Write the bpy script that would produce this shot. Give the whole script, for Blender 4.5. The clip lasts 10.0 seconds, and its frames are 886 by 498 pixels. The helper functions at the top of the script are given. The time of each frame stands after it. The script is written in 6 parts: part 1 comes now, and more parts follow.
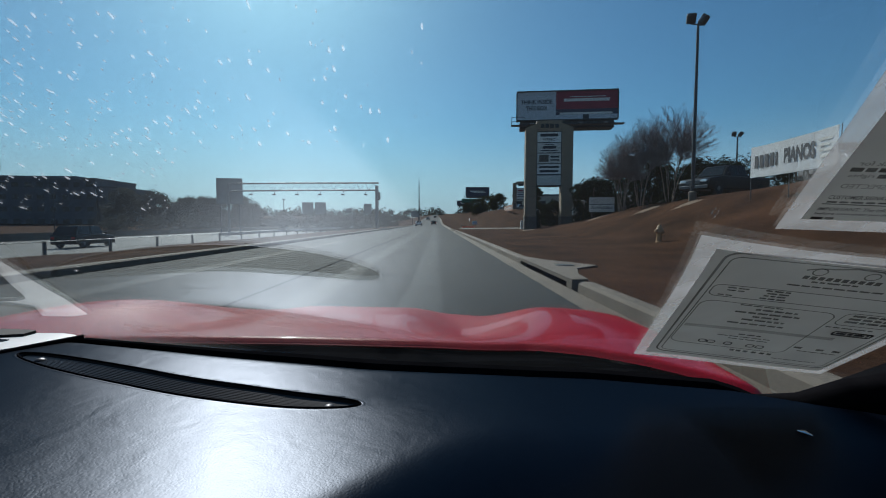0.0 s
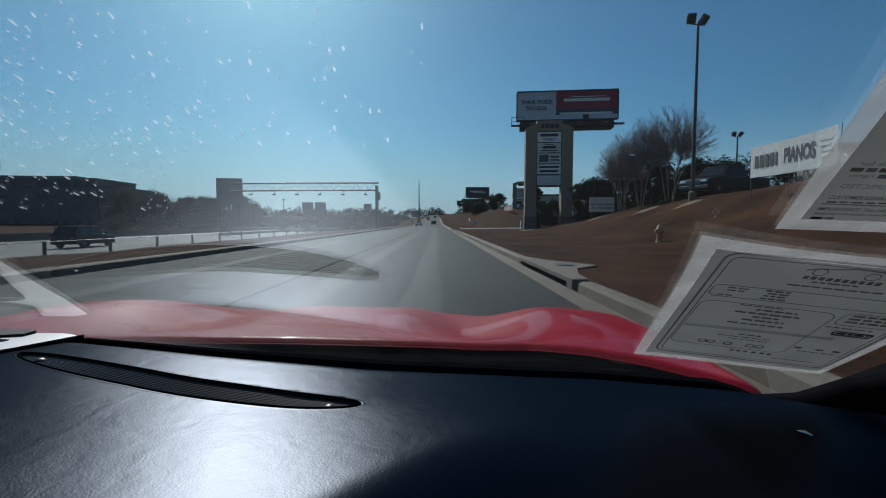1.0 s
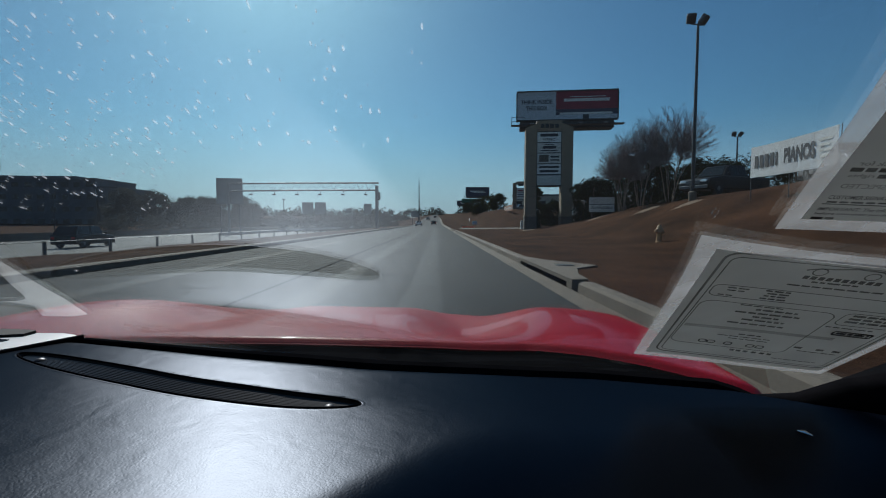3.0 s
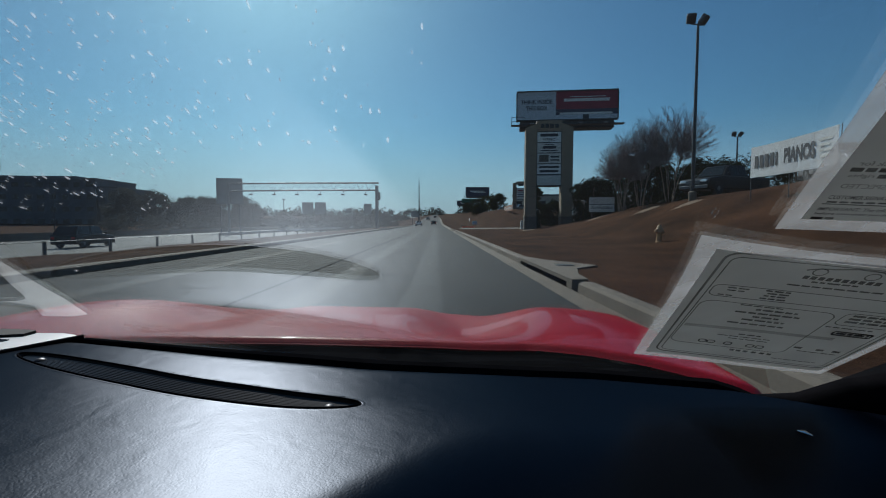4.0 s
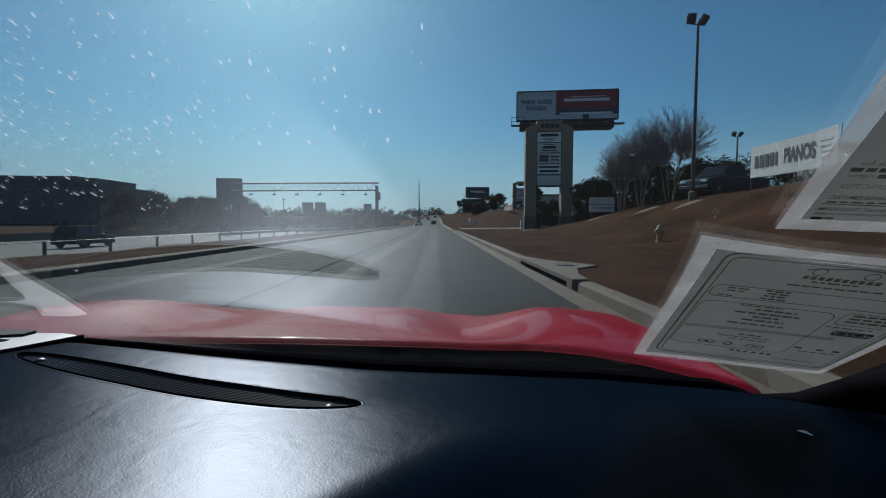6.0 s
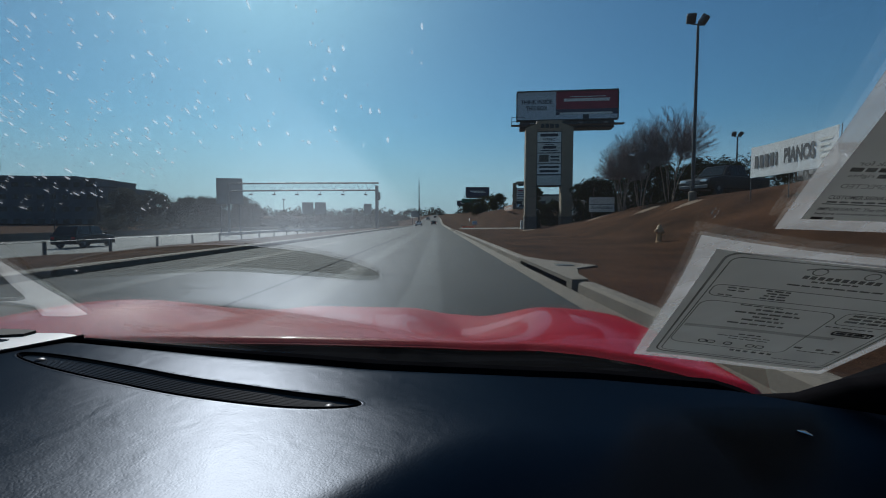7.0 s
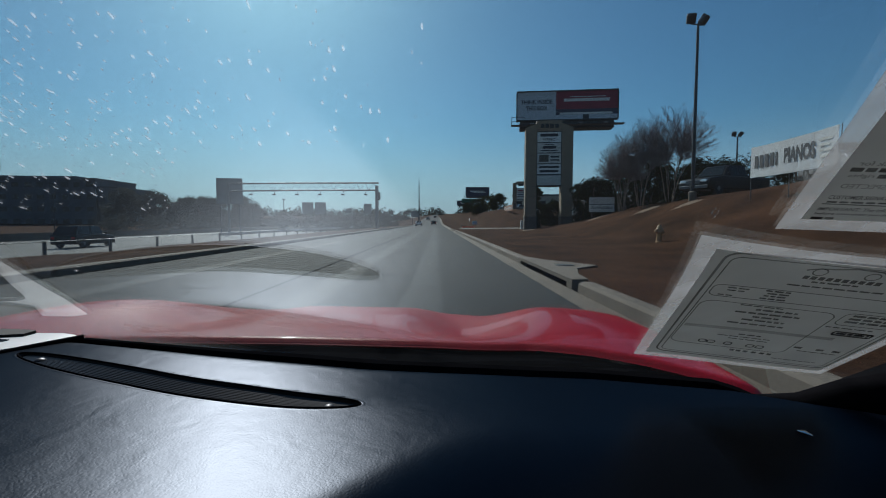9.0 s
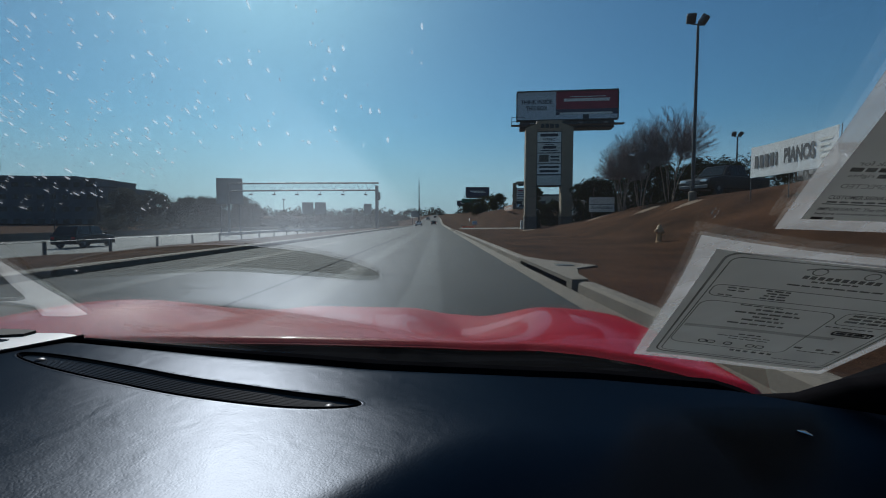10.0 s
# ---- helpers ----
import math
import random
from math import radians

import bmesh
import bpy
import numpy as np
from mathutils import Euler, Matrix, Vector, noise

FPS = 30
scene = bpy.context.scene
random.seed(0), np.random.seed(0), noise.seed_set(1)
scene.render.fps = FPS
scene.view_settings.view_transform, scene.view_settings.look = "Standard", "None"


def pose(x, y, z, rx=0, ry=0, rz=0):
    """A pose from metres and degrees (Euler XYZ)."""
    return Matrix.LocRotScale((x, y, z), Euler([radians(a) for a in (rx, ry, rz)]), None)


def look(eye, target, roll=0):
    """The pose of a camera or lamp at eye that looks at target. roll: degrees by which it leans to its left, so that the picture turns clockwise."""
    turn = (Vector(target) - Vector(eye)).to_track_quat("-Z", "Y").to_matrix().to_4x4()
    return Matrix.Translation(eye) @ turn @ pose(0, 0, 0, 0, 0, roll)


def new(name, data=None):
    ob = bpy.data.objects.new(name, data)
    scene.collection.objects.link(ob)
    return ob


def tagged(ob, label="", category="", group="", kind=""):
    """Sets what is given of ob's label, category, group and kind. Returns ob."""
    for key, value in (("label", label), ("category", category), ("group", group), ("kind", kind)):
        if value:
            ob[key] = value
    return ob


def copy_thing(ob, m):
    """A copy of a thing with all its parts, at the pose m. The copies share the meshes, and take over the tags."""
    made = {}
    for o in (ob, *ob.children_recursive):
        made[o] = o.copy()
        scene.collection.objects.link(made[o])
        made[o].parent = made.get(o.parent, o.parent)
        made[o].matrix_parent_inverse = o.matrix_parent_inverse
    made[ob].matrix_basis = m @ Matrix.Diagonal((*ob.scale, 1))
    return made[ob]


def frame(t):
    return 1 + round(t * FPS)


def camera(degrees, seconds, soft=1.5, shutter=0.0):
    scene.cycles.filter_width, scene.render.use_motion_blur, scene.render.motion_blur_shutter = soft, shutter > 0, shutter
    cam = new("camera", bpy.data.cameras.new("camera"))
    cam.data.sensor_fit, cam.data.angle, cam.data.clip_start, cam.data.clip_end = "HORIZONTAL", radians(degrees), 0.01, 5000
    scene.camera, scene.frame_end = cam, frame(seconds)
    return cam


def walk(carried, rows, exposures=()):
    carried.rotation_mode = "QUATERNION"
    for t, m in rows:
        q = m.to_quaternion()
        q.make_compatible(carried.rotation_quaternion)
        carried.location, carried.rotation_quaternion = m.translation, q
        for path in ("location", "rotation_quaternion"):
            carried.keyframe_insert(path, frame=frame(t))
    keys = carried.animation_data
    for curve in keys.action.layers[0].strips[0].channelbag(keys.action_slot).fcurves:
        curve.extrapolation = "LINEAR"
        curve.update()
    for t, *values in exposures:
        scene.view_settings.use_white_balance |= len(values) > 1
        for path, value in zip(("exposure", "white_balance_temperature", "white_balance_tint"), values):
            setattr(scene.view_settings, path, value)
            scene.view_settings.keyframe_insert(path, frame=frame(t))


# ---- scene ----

# ================= camera and walk =================
# The car and the place outside stand still with respect to one another; the camera sits fixed on the dash.
cam = camera(90.0, 10.0, soft=1.0)
CAM_POSE = pose(0, 0, 1.07, 86.55, 0, -0.8)
walk(cam, [(0.0, CAM_POSE), (5.0, CAM_POSE), (10.0, CAM_POSE)], exposures=[(0.0, 0.35, 6050, 9), (0.5, 0.3, 6050, 9), (1.5, 0.1, 6050, 9), (10.0, 0.1, 6050, 9)])

# ================= world and sun =================
SUN_AZ, SUN_EL = -21.0, 37.0            # degrees right of the road, degrees above the horizon
world = bpy.data.worlds.new("sky")
scene.world = world
world.use_nodes = True
wn = world.node_tree
sky = wn.nodes.new("ShaderNodeTexSky")
sky.sky_type = "NISHITA"
sky.sun_disc = False
sky.sun_elevation = radians(SUN_EL)
sky.sun_rotation = radians(SUN_AZ)
sky.air_density, sky.dust_density, sky.ozone_density = 1.0, 1.0, 2.1
haze = wn.nodes.new("ShaderNodeMix")      # the cool cast of the winter air
haze.data_type, haze.blend_type = "RGBA", "MULTIPLY"
haze.inputs[0].default_value = 1.0
haze.inputs[7].default_value = (0.60, 1.00, 1.17, 1)
wn.links.new(sky.outputs[0], haze.inputs[6])
low_air = wn.nodes.new("ShaderNodeMix")   # pale ground haze all round the horizon
low_air.data_type = "RGBA"
low_air.inputs[7].default_value = (6.6, 8.6, 10.6, 1)
up = wn.nodes.new("ShaderNodeTexCoord")
rise = wn.nodes.new("ShaderNodeSeparateXYZ")
thin = wn.nodes.new("ShaderNodeMapRange")
thin.interpolation_type = "SMOOTHERSTEP"
thin.inputs["From Min"].default_value, thin.inputs["From Max"].default_value = -0.02, 0.24
thin.inputs["To Min"].default_value, thin.inputs["To Max"].default_value = 0.75, 0.0
wn.links.new(up.outputs["Generated"], rise.inputs[0])
wn.links.new(rise.outputs[2], thin.inputs["Value"])
wn.links.new(thin.outputs[0], low_air.inputs[0])
wn.links.new(haze.outputs[2], low_air.inputs[6])
wn.links.new(low_air.outputs[2], wn.nodes["Background"].inputs[0])
wn.nodes["Background"].inputs[1].default_value = 0.075
sun_data = bpy.data.lights.new("sun", "SUN")
sun_data.energy, sun_data.angle, sun_data.color = 5.0, radians(0.53), (1.0, 0.95, 0.87)
sun = new("sun", sun_data)
sd = Vector((math.sin(radians(SUN_AZ)) * math.cos(radians(SUN_EL)),
             math.cos(radians(SUN_AZ)) * math.cos(radians(SUN_EL)), math.sin(radians(SUN_EL))))
sun.matrix_world = look(sd * 50, (0, 0, 0))

# ================= materials =================
def mat(name, col, rough=0.6, metal=0.0, var=0.18, scale=3.0, fine=40.0, bump=0.15, dist=0.004,
        col2=None, rand=0.0, coat=0.0, spec=0.5):
    """Principled surface, mottled at two scales, with fine relief."""
    m = bpy.data.materials.new(name)
    m.use_nodes = True
    nt = m.node_tree
    b = nt.nodes["Principled BSDF"]
    b.inputs["Roughness"].default_value = rough
    b.inputs["Metallic"].default_value = metal
    b.inputs["Coat Weight"].default_value = coat
    b.inputs["Coat Roughness"].default_value = 0.04
    b.inputs["Specular IOR Level"].default_value = spec
    tc = nt.nodes.new("ShaderNodeTexCoord")
    big = nt.nodes.new("ShaderNodeTexNoise")
    big.inputs["Scale"].default_value, big.inputs["Detail"].default_value = scale, 5
    small = nt.nodes.new("ShaderNodeTexNoise")
    small.inputs["Scale"].default_value, small.inputs["Detail"].default_value = fine, 4
    for n in (big, small):
        nt.links.new(tc.outputs["Object"], n.inputs["Vector"])
    add = nt.nodes.new("ShaderNodeMath")
    add.operation = "MULTIPLY_ADD"
    add.inputs[1].default_value = 0.35
    nt.links.new(small.outputs["Fac"], add.inputs[0])
    nt.links.new(big.outputs["Fac"], add.inputs[2])
    ramp = nt.nodes.new("ShaderNodeMapRange")
    ramp.inputs["From Min"].default_value, ramp.inputs["From Max"].default_value = 0.42, 0.92
    nt.links.new(add.outputs[0], ramp.inputs["Value"])
    mix = nt.nodes.new("ShaderNodeMix")
    mix.data_type = "RGBA"
    c = Vector(col)
    lo = c * (1 - var)
    hi = Vector(col2) if col2 else c * (1 + var)
    mix.inputs[6].default_value, mix.inputs[7].default_value = (*lo, 1), (*hi, 1)
    nt.links.new(ramp.outputs[0], mix.inputs[0])
    last = mix.outputs[2]
    if rand:
        oi = nt.nodes.new("ShaderNodeObjectInfo")
        gi = nt.nodes.new("ShaderNodeNewGeometry")
        s = nt.nodes.new("ShaderNodeMath")
        nt.links.new(oi.outputs["Random"], s.inputs[0])
        nt.links.new(gi.outputs["Random Per Island"], s.inputs[1])
        r2 = nt.nodes.new("ShaderNodeMapRange")
        r2.inputs["From Max"].default_value = 2.0
        r2.inputs["To Min"].default_value, r2.inputs["To Max"].default_value = 1 - rand, 1 + rand
        nt.links.new(s.outputs[0], r2.inputs["Value"])
        mm = nt.nodes.new("ShaderNodeVectorMath")
        mm.operation = "SCALE"
        nt.links.new(last, mm.inputs[0])
        nt.links.new(r2.outputs[0], mm.inputs["Scale"])
        last = mm.outputs[0]
    nt.links.new(last, b.inputs["Base Color"])
    if bump:
        bp = nt.nodes.new("ShaderNodeBump")
        bp.inputs["Strength"].default_value, bp.inputs["Distance"].default_value = bump, dist
        nt.links.new(small.outputs["Fac"], bp.inputs["Height"])
        nt.links.new(bp.outputs[0], b.inputs["Normal"])
    return m


def leather_mat():
    """Dark blue-black vinyl pad: pebbled grain, creases, a dressed satin sheen."""
    m = bpy.data.materials.new("dash_vinyl")
    m.use_nodes = True
    nt = m.node_tree
    nt.nodes.remove(nt.nodes["Principled BSDF"])
    tc = nt.nodes.new("ShaderNodeTexCoord")
    vo = nt.nodes.new("ShaderNodeTexVoronoi")
    vo.feature, vo.inputs["Scale"].default_value = "DISTANCE_TO_EDGE", 330.0
    no = nt.nodes.new("ShaderNodeTexNoise")
    no.inputs["Scale"].default_value, no.inputs["Detail"].default_value = 55.0, 6
    sm = nt.nodes.new("ShaderNodeTexNoise")
    sm.inputs["Scale"].default_value, sm.inputs["Detail"].default_value = 7.0, 4
    for n in (vo, no, sm):
        nt.links.new(tc.outputs["Object"], n.inputs["Vector"])
    b1, b2 = nt.nodes.new("ShaderNodeBump"), nt.nodes.new("ShaderNodeBump")
    b1.inputs["Strength"].default_value, b1.inputs["Distance"].default_value = 0.15, 0.0006
    b2.inputs["Strength"].default_value, b2.inputs["Distance"].default_value = 0.12, 0.0014
    nt.links.new(vo.outputs["Distance"], b1.inputs["Height"])
    nt.links.new(no.outputs["Fac"], b2.inputs["Height"])
    nt.links.new(b1.outputs[0], b2.inputs["Normal"])
    wr = nt.nodes.new("ShaderNodeTexNoise")              # soft creases of the aged skin
    wr.inputs["Scale"].default_value, wr.inputs["Detail"].default_value, wr.inputs["Distortion"].default_value = 24.0, 5, 1.6
    nt.links.new(tc.outputs["Object"], wr.inputs["Vector"])
    b3 = nt.nodes.new("ShaderNodeBump")
    b3.inputs["Strength"].default_value, b3.inputs["Distance"].default_value = 0.10, 0.0032
    nt.links.new(wr.outputs["Fac"], b3.inputs["Height"])
    nt.links.new(b2.outputs[0], b3.inputs["Normal"])
    b2 = b3
    df = nt.nodes.new("ShaderNodeBsdfDiffuse")
    mix = nt.nodes.new("ShaderNodeMix")
    mix.data_type = "RGBA"
    mix.inputs[6].default_value, mix.inputs[7].default_value = (0.0010, 0.0016, 0.0034, 1), (0.0016, 0.0026, 0.0050, 1)
    nt.links.new(sm.outputs["Fac"], mix.inputs[0])
    nt.links.new(mix.outputs[2], df.inputs[0])
    nt.links.new(b2.outputs[0], df.inputs["Normal"])
    lobes = []
    for lo_, hi_ in ((0.37, 0.41), (0.50, 0.55)):        # a tight and a wide sheen
        gl = nt.nodes.new("ShaderNodeBsdfGlossy")
        gl.distribution = "BECKMANN"
        gl.inputs[0].default_value = (0.76, 0.85, 1.0, 1)
        rr = nt.nodes.new("ShaderNodeMapRange")
        rr.inputs["From Min"].default_value, rr.inputs["From Max"].default_value = 0.3, 0.7
        rr.inputs["To Min"].default_value, rr.inputs["To Max"].default_value = lo_, hi_
        nt.links.new(sm.outputs["Fac"], rr.inputs["Value"])
        nt.links.new(rr.outputs[0], gl.inputs["Roughness"])
        nt.links.new(b2.outputs[0], gl.inputs["Normal"])
        lobes.append(gl)
    both = nt.nodes.new("ShaderNodeMixShader")
    both.inputs[0].default_value = 0.05
    nt.links.new(lobes[0].outputs[0], both.inputs[1])
    nt.links.new(lobes[1].outputs[0], both.inputs[2])
    fr = nt.nodes.new("ShaderNodeFresnel")
    fr.inputs[0].default_value = 1.17
    mx = nt.nodes.new("ShaderNodeMixShader")
    soft_ = nt.nodes.new("ShaderNodeMath")
    soft_.operation = "MULTIPLY_ADD"
    soft_.inputs[1].default_value, soft_.inputs[2].default_value = 0.008, 0.036
    nt.links.new(fr.outputs[0], soft_.inputs[0])
    nt.links.new(soft_.outputs[0], mx.inputs[0])
    nt.links.new(df.outputs[0], mx.inputs[1])
    nt.links.new(both.outputs[0], mx.inputs[2])
    nt.links.new(mx.outputs[0], nt.nodes["Material Output"].inputs[0])
    return m


def glass_mat(name, tint=(0.93, 0.96, 0.95), dust=0.0, dust_col=(0.8, 0.8, 0.78), gain=1.0):
    """Clear sheet: see-through, mirrored by its Fresnel gloss, with a thin uneven film of dust, thickened to paint in
    glare.
    """
    m = bpy.data.materials.new(name)
    m.use_nodes = True
    nt = m.node_tree
    nt.nodes.remove(nt.nodes["Principled BSDF"])
    out = nt.nodes["Material Output"]
    tr, gl = nt.nodes.new("ShaderNodeBsdfTransparent"), nt.nodes.new("ShaderNodeBsdfGlossy")
    tr.inputs[0].default_value = (*tint, 1)
    gl.inputs["Roughness"].default_value = 0.0
    fr = nt.nodes.new("ShaderNodeLayerWeight")
    fr.inputs[0].default_value = 0.5
    pw = nt.nodes.new("ShaderNodeMath")
    pw.operation = "POWER"
    pw.inputs[1].default_value = 5.0
    nt.links.new(fr.outputs["Facing"], pw.inputs[0])
    fm = nt.nodes.new("ShaderNodeMath")
    fm.operation, fm.use_clamp = "MULTIPLY_ADD", True
    fm.inputs[1].default_value, fm.inputs[2].default_value = 0.32, 0.04 * gain
    nt.links.new(pw.outputs[0], fm.inputs[0])
    mx = nt.nodes.new("ShaderNodeMixShader")
    nt.links.new(fm.outputs[0], mx.inputs[0])
    nt.links.new(tr.outputs[0], mx.inputs[1])
    nt.links.new(gl.outputs[0], mx.inputs[2])
    last = mx.outputs[0]
    if dust:
        tl = nt.nodes.new("ShaderNodeBsdfTranslucent")     # fine grains scatter the sunlight inwards
        tl.inputs[0].default_value = (*dust_col, 1)
        tc, no = nt.nodes.new("ShaderNodeTexCoord"), nt.nodes.new("ShaderNodeTexNoise")
        no.inputs["Scale"].default_value, no.inputs["Detail"].default_value = 3.0, 6
        nt.links.new(tc.outputs["Object"], no.inputs["Vector"])
        mr = nt.nodes.new("ShaderNodeMapRange")
        mr.inputs["From Min"].default_value, mr.inputs["From Max"].default_value = 0.3, 0.75
        mr.inputs["To Min"].default_value, mr.inputs["To Max"].default_value = dust * 0.4, dust * 1.6
        nt.links.new(no.outputs["Fac"], mr.inputs["Value"])
        xyz = nt.nodes.new("ShaderNodeSeparateXYZ")          # glare veil on the left, painted as denser dust
        nt.links.new(tc.outputs["Object"], xyz.inputs[0])
        side = nt.nodes.new("ShaderNodeMapRange")
        side.interpolation_type = "SMOOTHSTEP"
        side.inputs["From Min"].default_value, side.inputs["From Max"].default_value = -0.24, 0.03
        side.inputs["To Min"].default_value, side.inputs["To Max"].default_value = 1.0, 0.04
        nt.links.new(xyz.outputs[0], side.inputs["Value"])
        mul = nt.nodes.new("ShaderNodeMath")
        mul.operation = "MULTIPLY"
        nt.links.new(mr.outputs[0], mul.inputs[0])
        nt.links.new(side.outputs[0], mul.inputs[1])
        high_ = nt.nodes.new("ShaderNodeMapRange")           # the painted veil is kept weaker on the lower glass
        high_.interpolation_type = "SMOOTHSTEP"
        high_.inputs["From Min"].default_value, high_.inputs["From Max"].default_value = 1.03, 1.10
        high_.inputs["To Min"].default_value, high_.inputs["To Max"].default_value = 0.35, 1.0
        nt.links.new(xyz.outputs[2], high_.inputs["Value"])
        mul2 = nt.nodes.new("ShaderNodeMath")
        mul2.operation = "MULTIPLY"
        nt.links.new(mul.outputs[0], mul2.inputs[0])
        nt.links.new(high_.outputs[0], mul2.inputs[1])
        mr = mul2
        m2 = nt.nodes.new("ShaderNodeMixShader")
        nt.links.new(mr.outputs[0], m2.inputs[0])
        nt.links.new(last, m2.inputs[1])
        nt.links.new(tl.outputs[0], m2.inputs[2])
        last = m2.outputs[0]
    nt.links.new(last, out.inputs[0])
    return m


def sheet_mat(name, col, through_part=0.5, clear=0.0, rough_var=0.1):
    """Paper or plastic film lit from behind: part scattering, part letting light through."""
    m = bpy.data.materials.new(name)
    m.use_nodes = True
    nt = m.node_tree
    nt.nodes.remove(nt.nodes["Principled BSDF"])
    df, tl = nt.nodes.new("ShaderNodeBsdfDiffuse"), nt.nodes.new("ShaderNodeBsdfTranslucent")
    tc, no = nt.nodes.new("ShaderNodeTexCoord"), nt.nodes.new("ShaderNodeTexNoise")
    no.inputs["Scale"].default_value, no.inputs["Detail"].default_value = 22.0, 5
    nt.links.new(tc.outputs["Object"], no.inputs["Vector"])
    mix = nt.nodes.new("ShaderNodeMix")
    mix.data_type = "RGBA"
    c = Vector(col)
    mix.inputs[6].default_value, mix.inputs[7].default_value = (*(c * (1 - rough_var)), 1), (*(c * (1 + rough_var)), 1)
    nt.links.new(no.outputs["Fac"], mix.inputs[0])
    for n in (df, tl):
        nt.links.new(mix.outputs[2], n.inputs[0])
    mx = nt.nodes.new("ShaderNodeMixShader")
    mx.inputs[0].default_value = through_part
    nt.links.new(df.outputs[0], mx.inputs[1])
    nt.links.new(tl.outputs[0], mx.inputs[2])
    last = mx.outputs[0]
    if clear:
        tr, m2 = nt.nodes.new("ShaderNodeBsdfTransparent"), nt.nodes.new("ShaderNodeMixShader")
        m2.inputs[0].default_value = clear
        nt.links.new(last, m2.inputs[1])
        nt.links.new(tr.outputs[0], m2.inputs[2])
        last = m2.outputs[0]
    nt.links.new(last, nt.nodes["Material Output"].inputs[0])
    return m


def leaf_mat(name, col, var=0.5):
    m = sheet_mat(name, col, 0.35, 0.0, 0.2)
    nt = m.node_tree
    mix = [n for n in nt.nodes if n.type == "MIX"][0]
    gi = nt.nodes.new("ShaderNodeNewGeometry")
    nt.links.new(gi.outputs["Random Per Island"], mix.inputs[0])
    c = Vector(col)
    mix.inputs[6].default_value, mix.inputs[7].default_value = (*(c * (1 - var)), 1), (*(c * (1 + var)), 1)
    return m


def glow_mat(name, col, power):
    m = bpy.data.materials.new(name)
    m.use_nodes = True
    b = m.node_tree.nodes["Principled BSDF"]
    b.inputs["Base Color"].default_value = (*col, 1)
    b.inputs["Emission Color"].default_value = (*col, 1)
    b.inputs["Emission Strength"].default_value = power
    return m


VINYL = leather_mat()
PANEL = mat("pod_plastic", (0.42, 0.42, 0.42), 0.42, 0, 0.12, 8, 260, 0.2, 0.0006)
BLACK = mat("black_plastic", (0.008, 0.008, 0.009), 0.6, 0, 0.3, 10, 120, 0.1, 0.001, spec=0.08)
BLACK_TRIM = mat("black_rubber", (0.006, 0.006, 0.007), 0.6, 0, 0.3, 14, 200, 0.2, 0.001, spec=0.0)
DEEP = mat("duct_black", (0.004, 0.004, 0.004), 0.9, 0, 0.2, 10, 80, 0.0)
CHROME = mat("chrome", (0.75, 0.75, 0.76), 0.14, 1.0, 0.08, 20, 100, 0.0)
RED = mat("red_paint", (0.42, 0.002, 0.014), 0.45, 0, 0.10, 4, 60, 0.02, 0.0006, coat=0.4, spec=0.12)
WINDSHIELD = glass_mat("windshield_glass", dust=0.070, gain=5.5)
PANE = glass_mat("window_glass", (0.35, 0.38, 0.40), 0.0, gain=1.2)
DARK_GLASS = mat("dark_glass", (0.012, 0.014, 0.017), 0.08, 0, 0.2, 3, 20, 0.0, spec=0.2)
PAPER = sheet_mat("paper", (0.62, 0.63, 0.62), 0.55)
FILM = sheet_mat("laminate_film", (0.32, 0.325, 0.33), 0.55, 0.5, 0.5)
INK = mat("ink", (0.05, 0.05, 0.055), 0.7, 0, 0.3, 60, 400, 0.0)
INK_SOFT = sheet_mat("soft_ink", (0.13, 0.13, 0.135), 0.5, 0.30)
INK_GREY = sheet_mat("grey_ink", (0.20, 0.20, 0.20), 0.5, 0.5)
FOLD = sheet_mat("fold_grey", (0.25, 0.25, 0.25), 0.5, 0.62)
SPOT = sheet_mat("dried_water_spot", (0.8, 0.84, 0.9), 0.8, 0.78)
ASPHALT = mat("asphalt", (0.031, 0.030, 0.028), 0.82, 0, 0.22, 0.35, 28, 0.5, 0.006, spec=0.25)
HIGHWAY = mat("highway_concrete", (0.125, 0.120, 0.110), 0.85, 0, 0.12, 0.25, 20, 0.3, 0.004)
CONCRETE = mat("kerb_concrete", (0.150, 0.118, 0.088), 0.85, 0, 0.2, 1.2, 30, 0.4, 0.004)
GRASS = mat("dormant_grass", (0.054, 0.0240, 0.0120), 0.95, 0, 0.6, 0.45, 9, 0.6, 0.04, col2=(0.083, 0.0385, 0.0195), spec=0.04)
STRAW = mat("straw_mulch", (0.17, 0.115, 0.075), 0.95, 0, 0.35, 2, 30, 0.8, 0.03)
TUFT = leaf_mat("dry_grass_blade", (0.055, 0.028, 0.013), 0.5)
STUCCO = mat("tan_stucco", (0.27, 0.21, 0.15), 0.85, 0, 0.12, 0.8, 45, 0.4, 0.004)
STUCCO_DARK = mat("dark_stone_base", (0.13, 0.11, 0.095), 0.85, 0, 0.2, 2, 35, 0.5, 0.006)
WHITE = mat("white_panel", (0.74, 0.74, 0.72), 0.55, 0, 0.06, 2, 30, 0.05)
POSTER = mat("poster_vinyl", (0.48, 0.50, 0.53), 0.6, 0, 0.06, 2, 30, 0.0)
CREAM = mat("cream_panel", (0.62, 0.60, 0.55), 0.55, 0, 0.08, 2, 30, 0.05)
MAROON = mat("maroon_vinyl", (0.22, 0.014, 0.032), 0.5, 0, 0.15, 0.5, 20, 0.05)
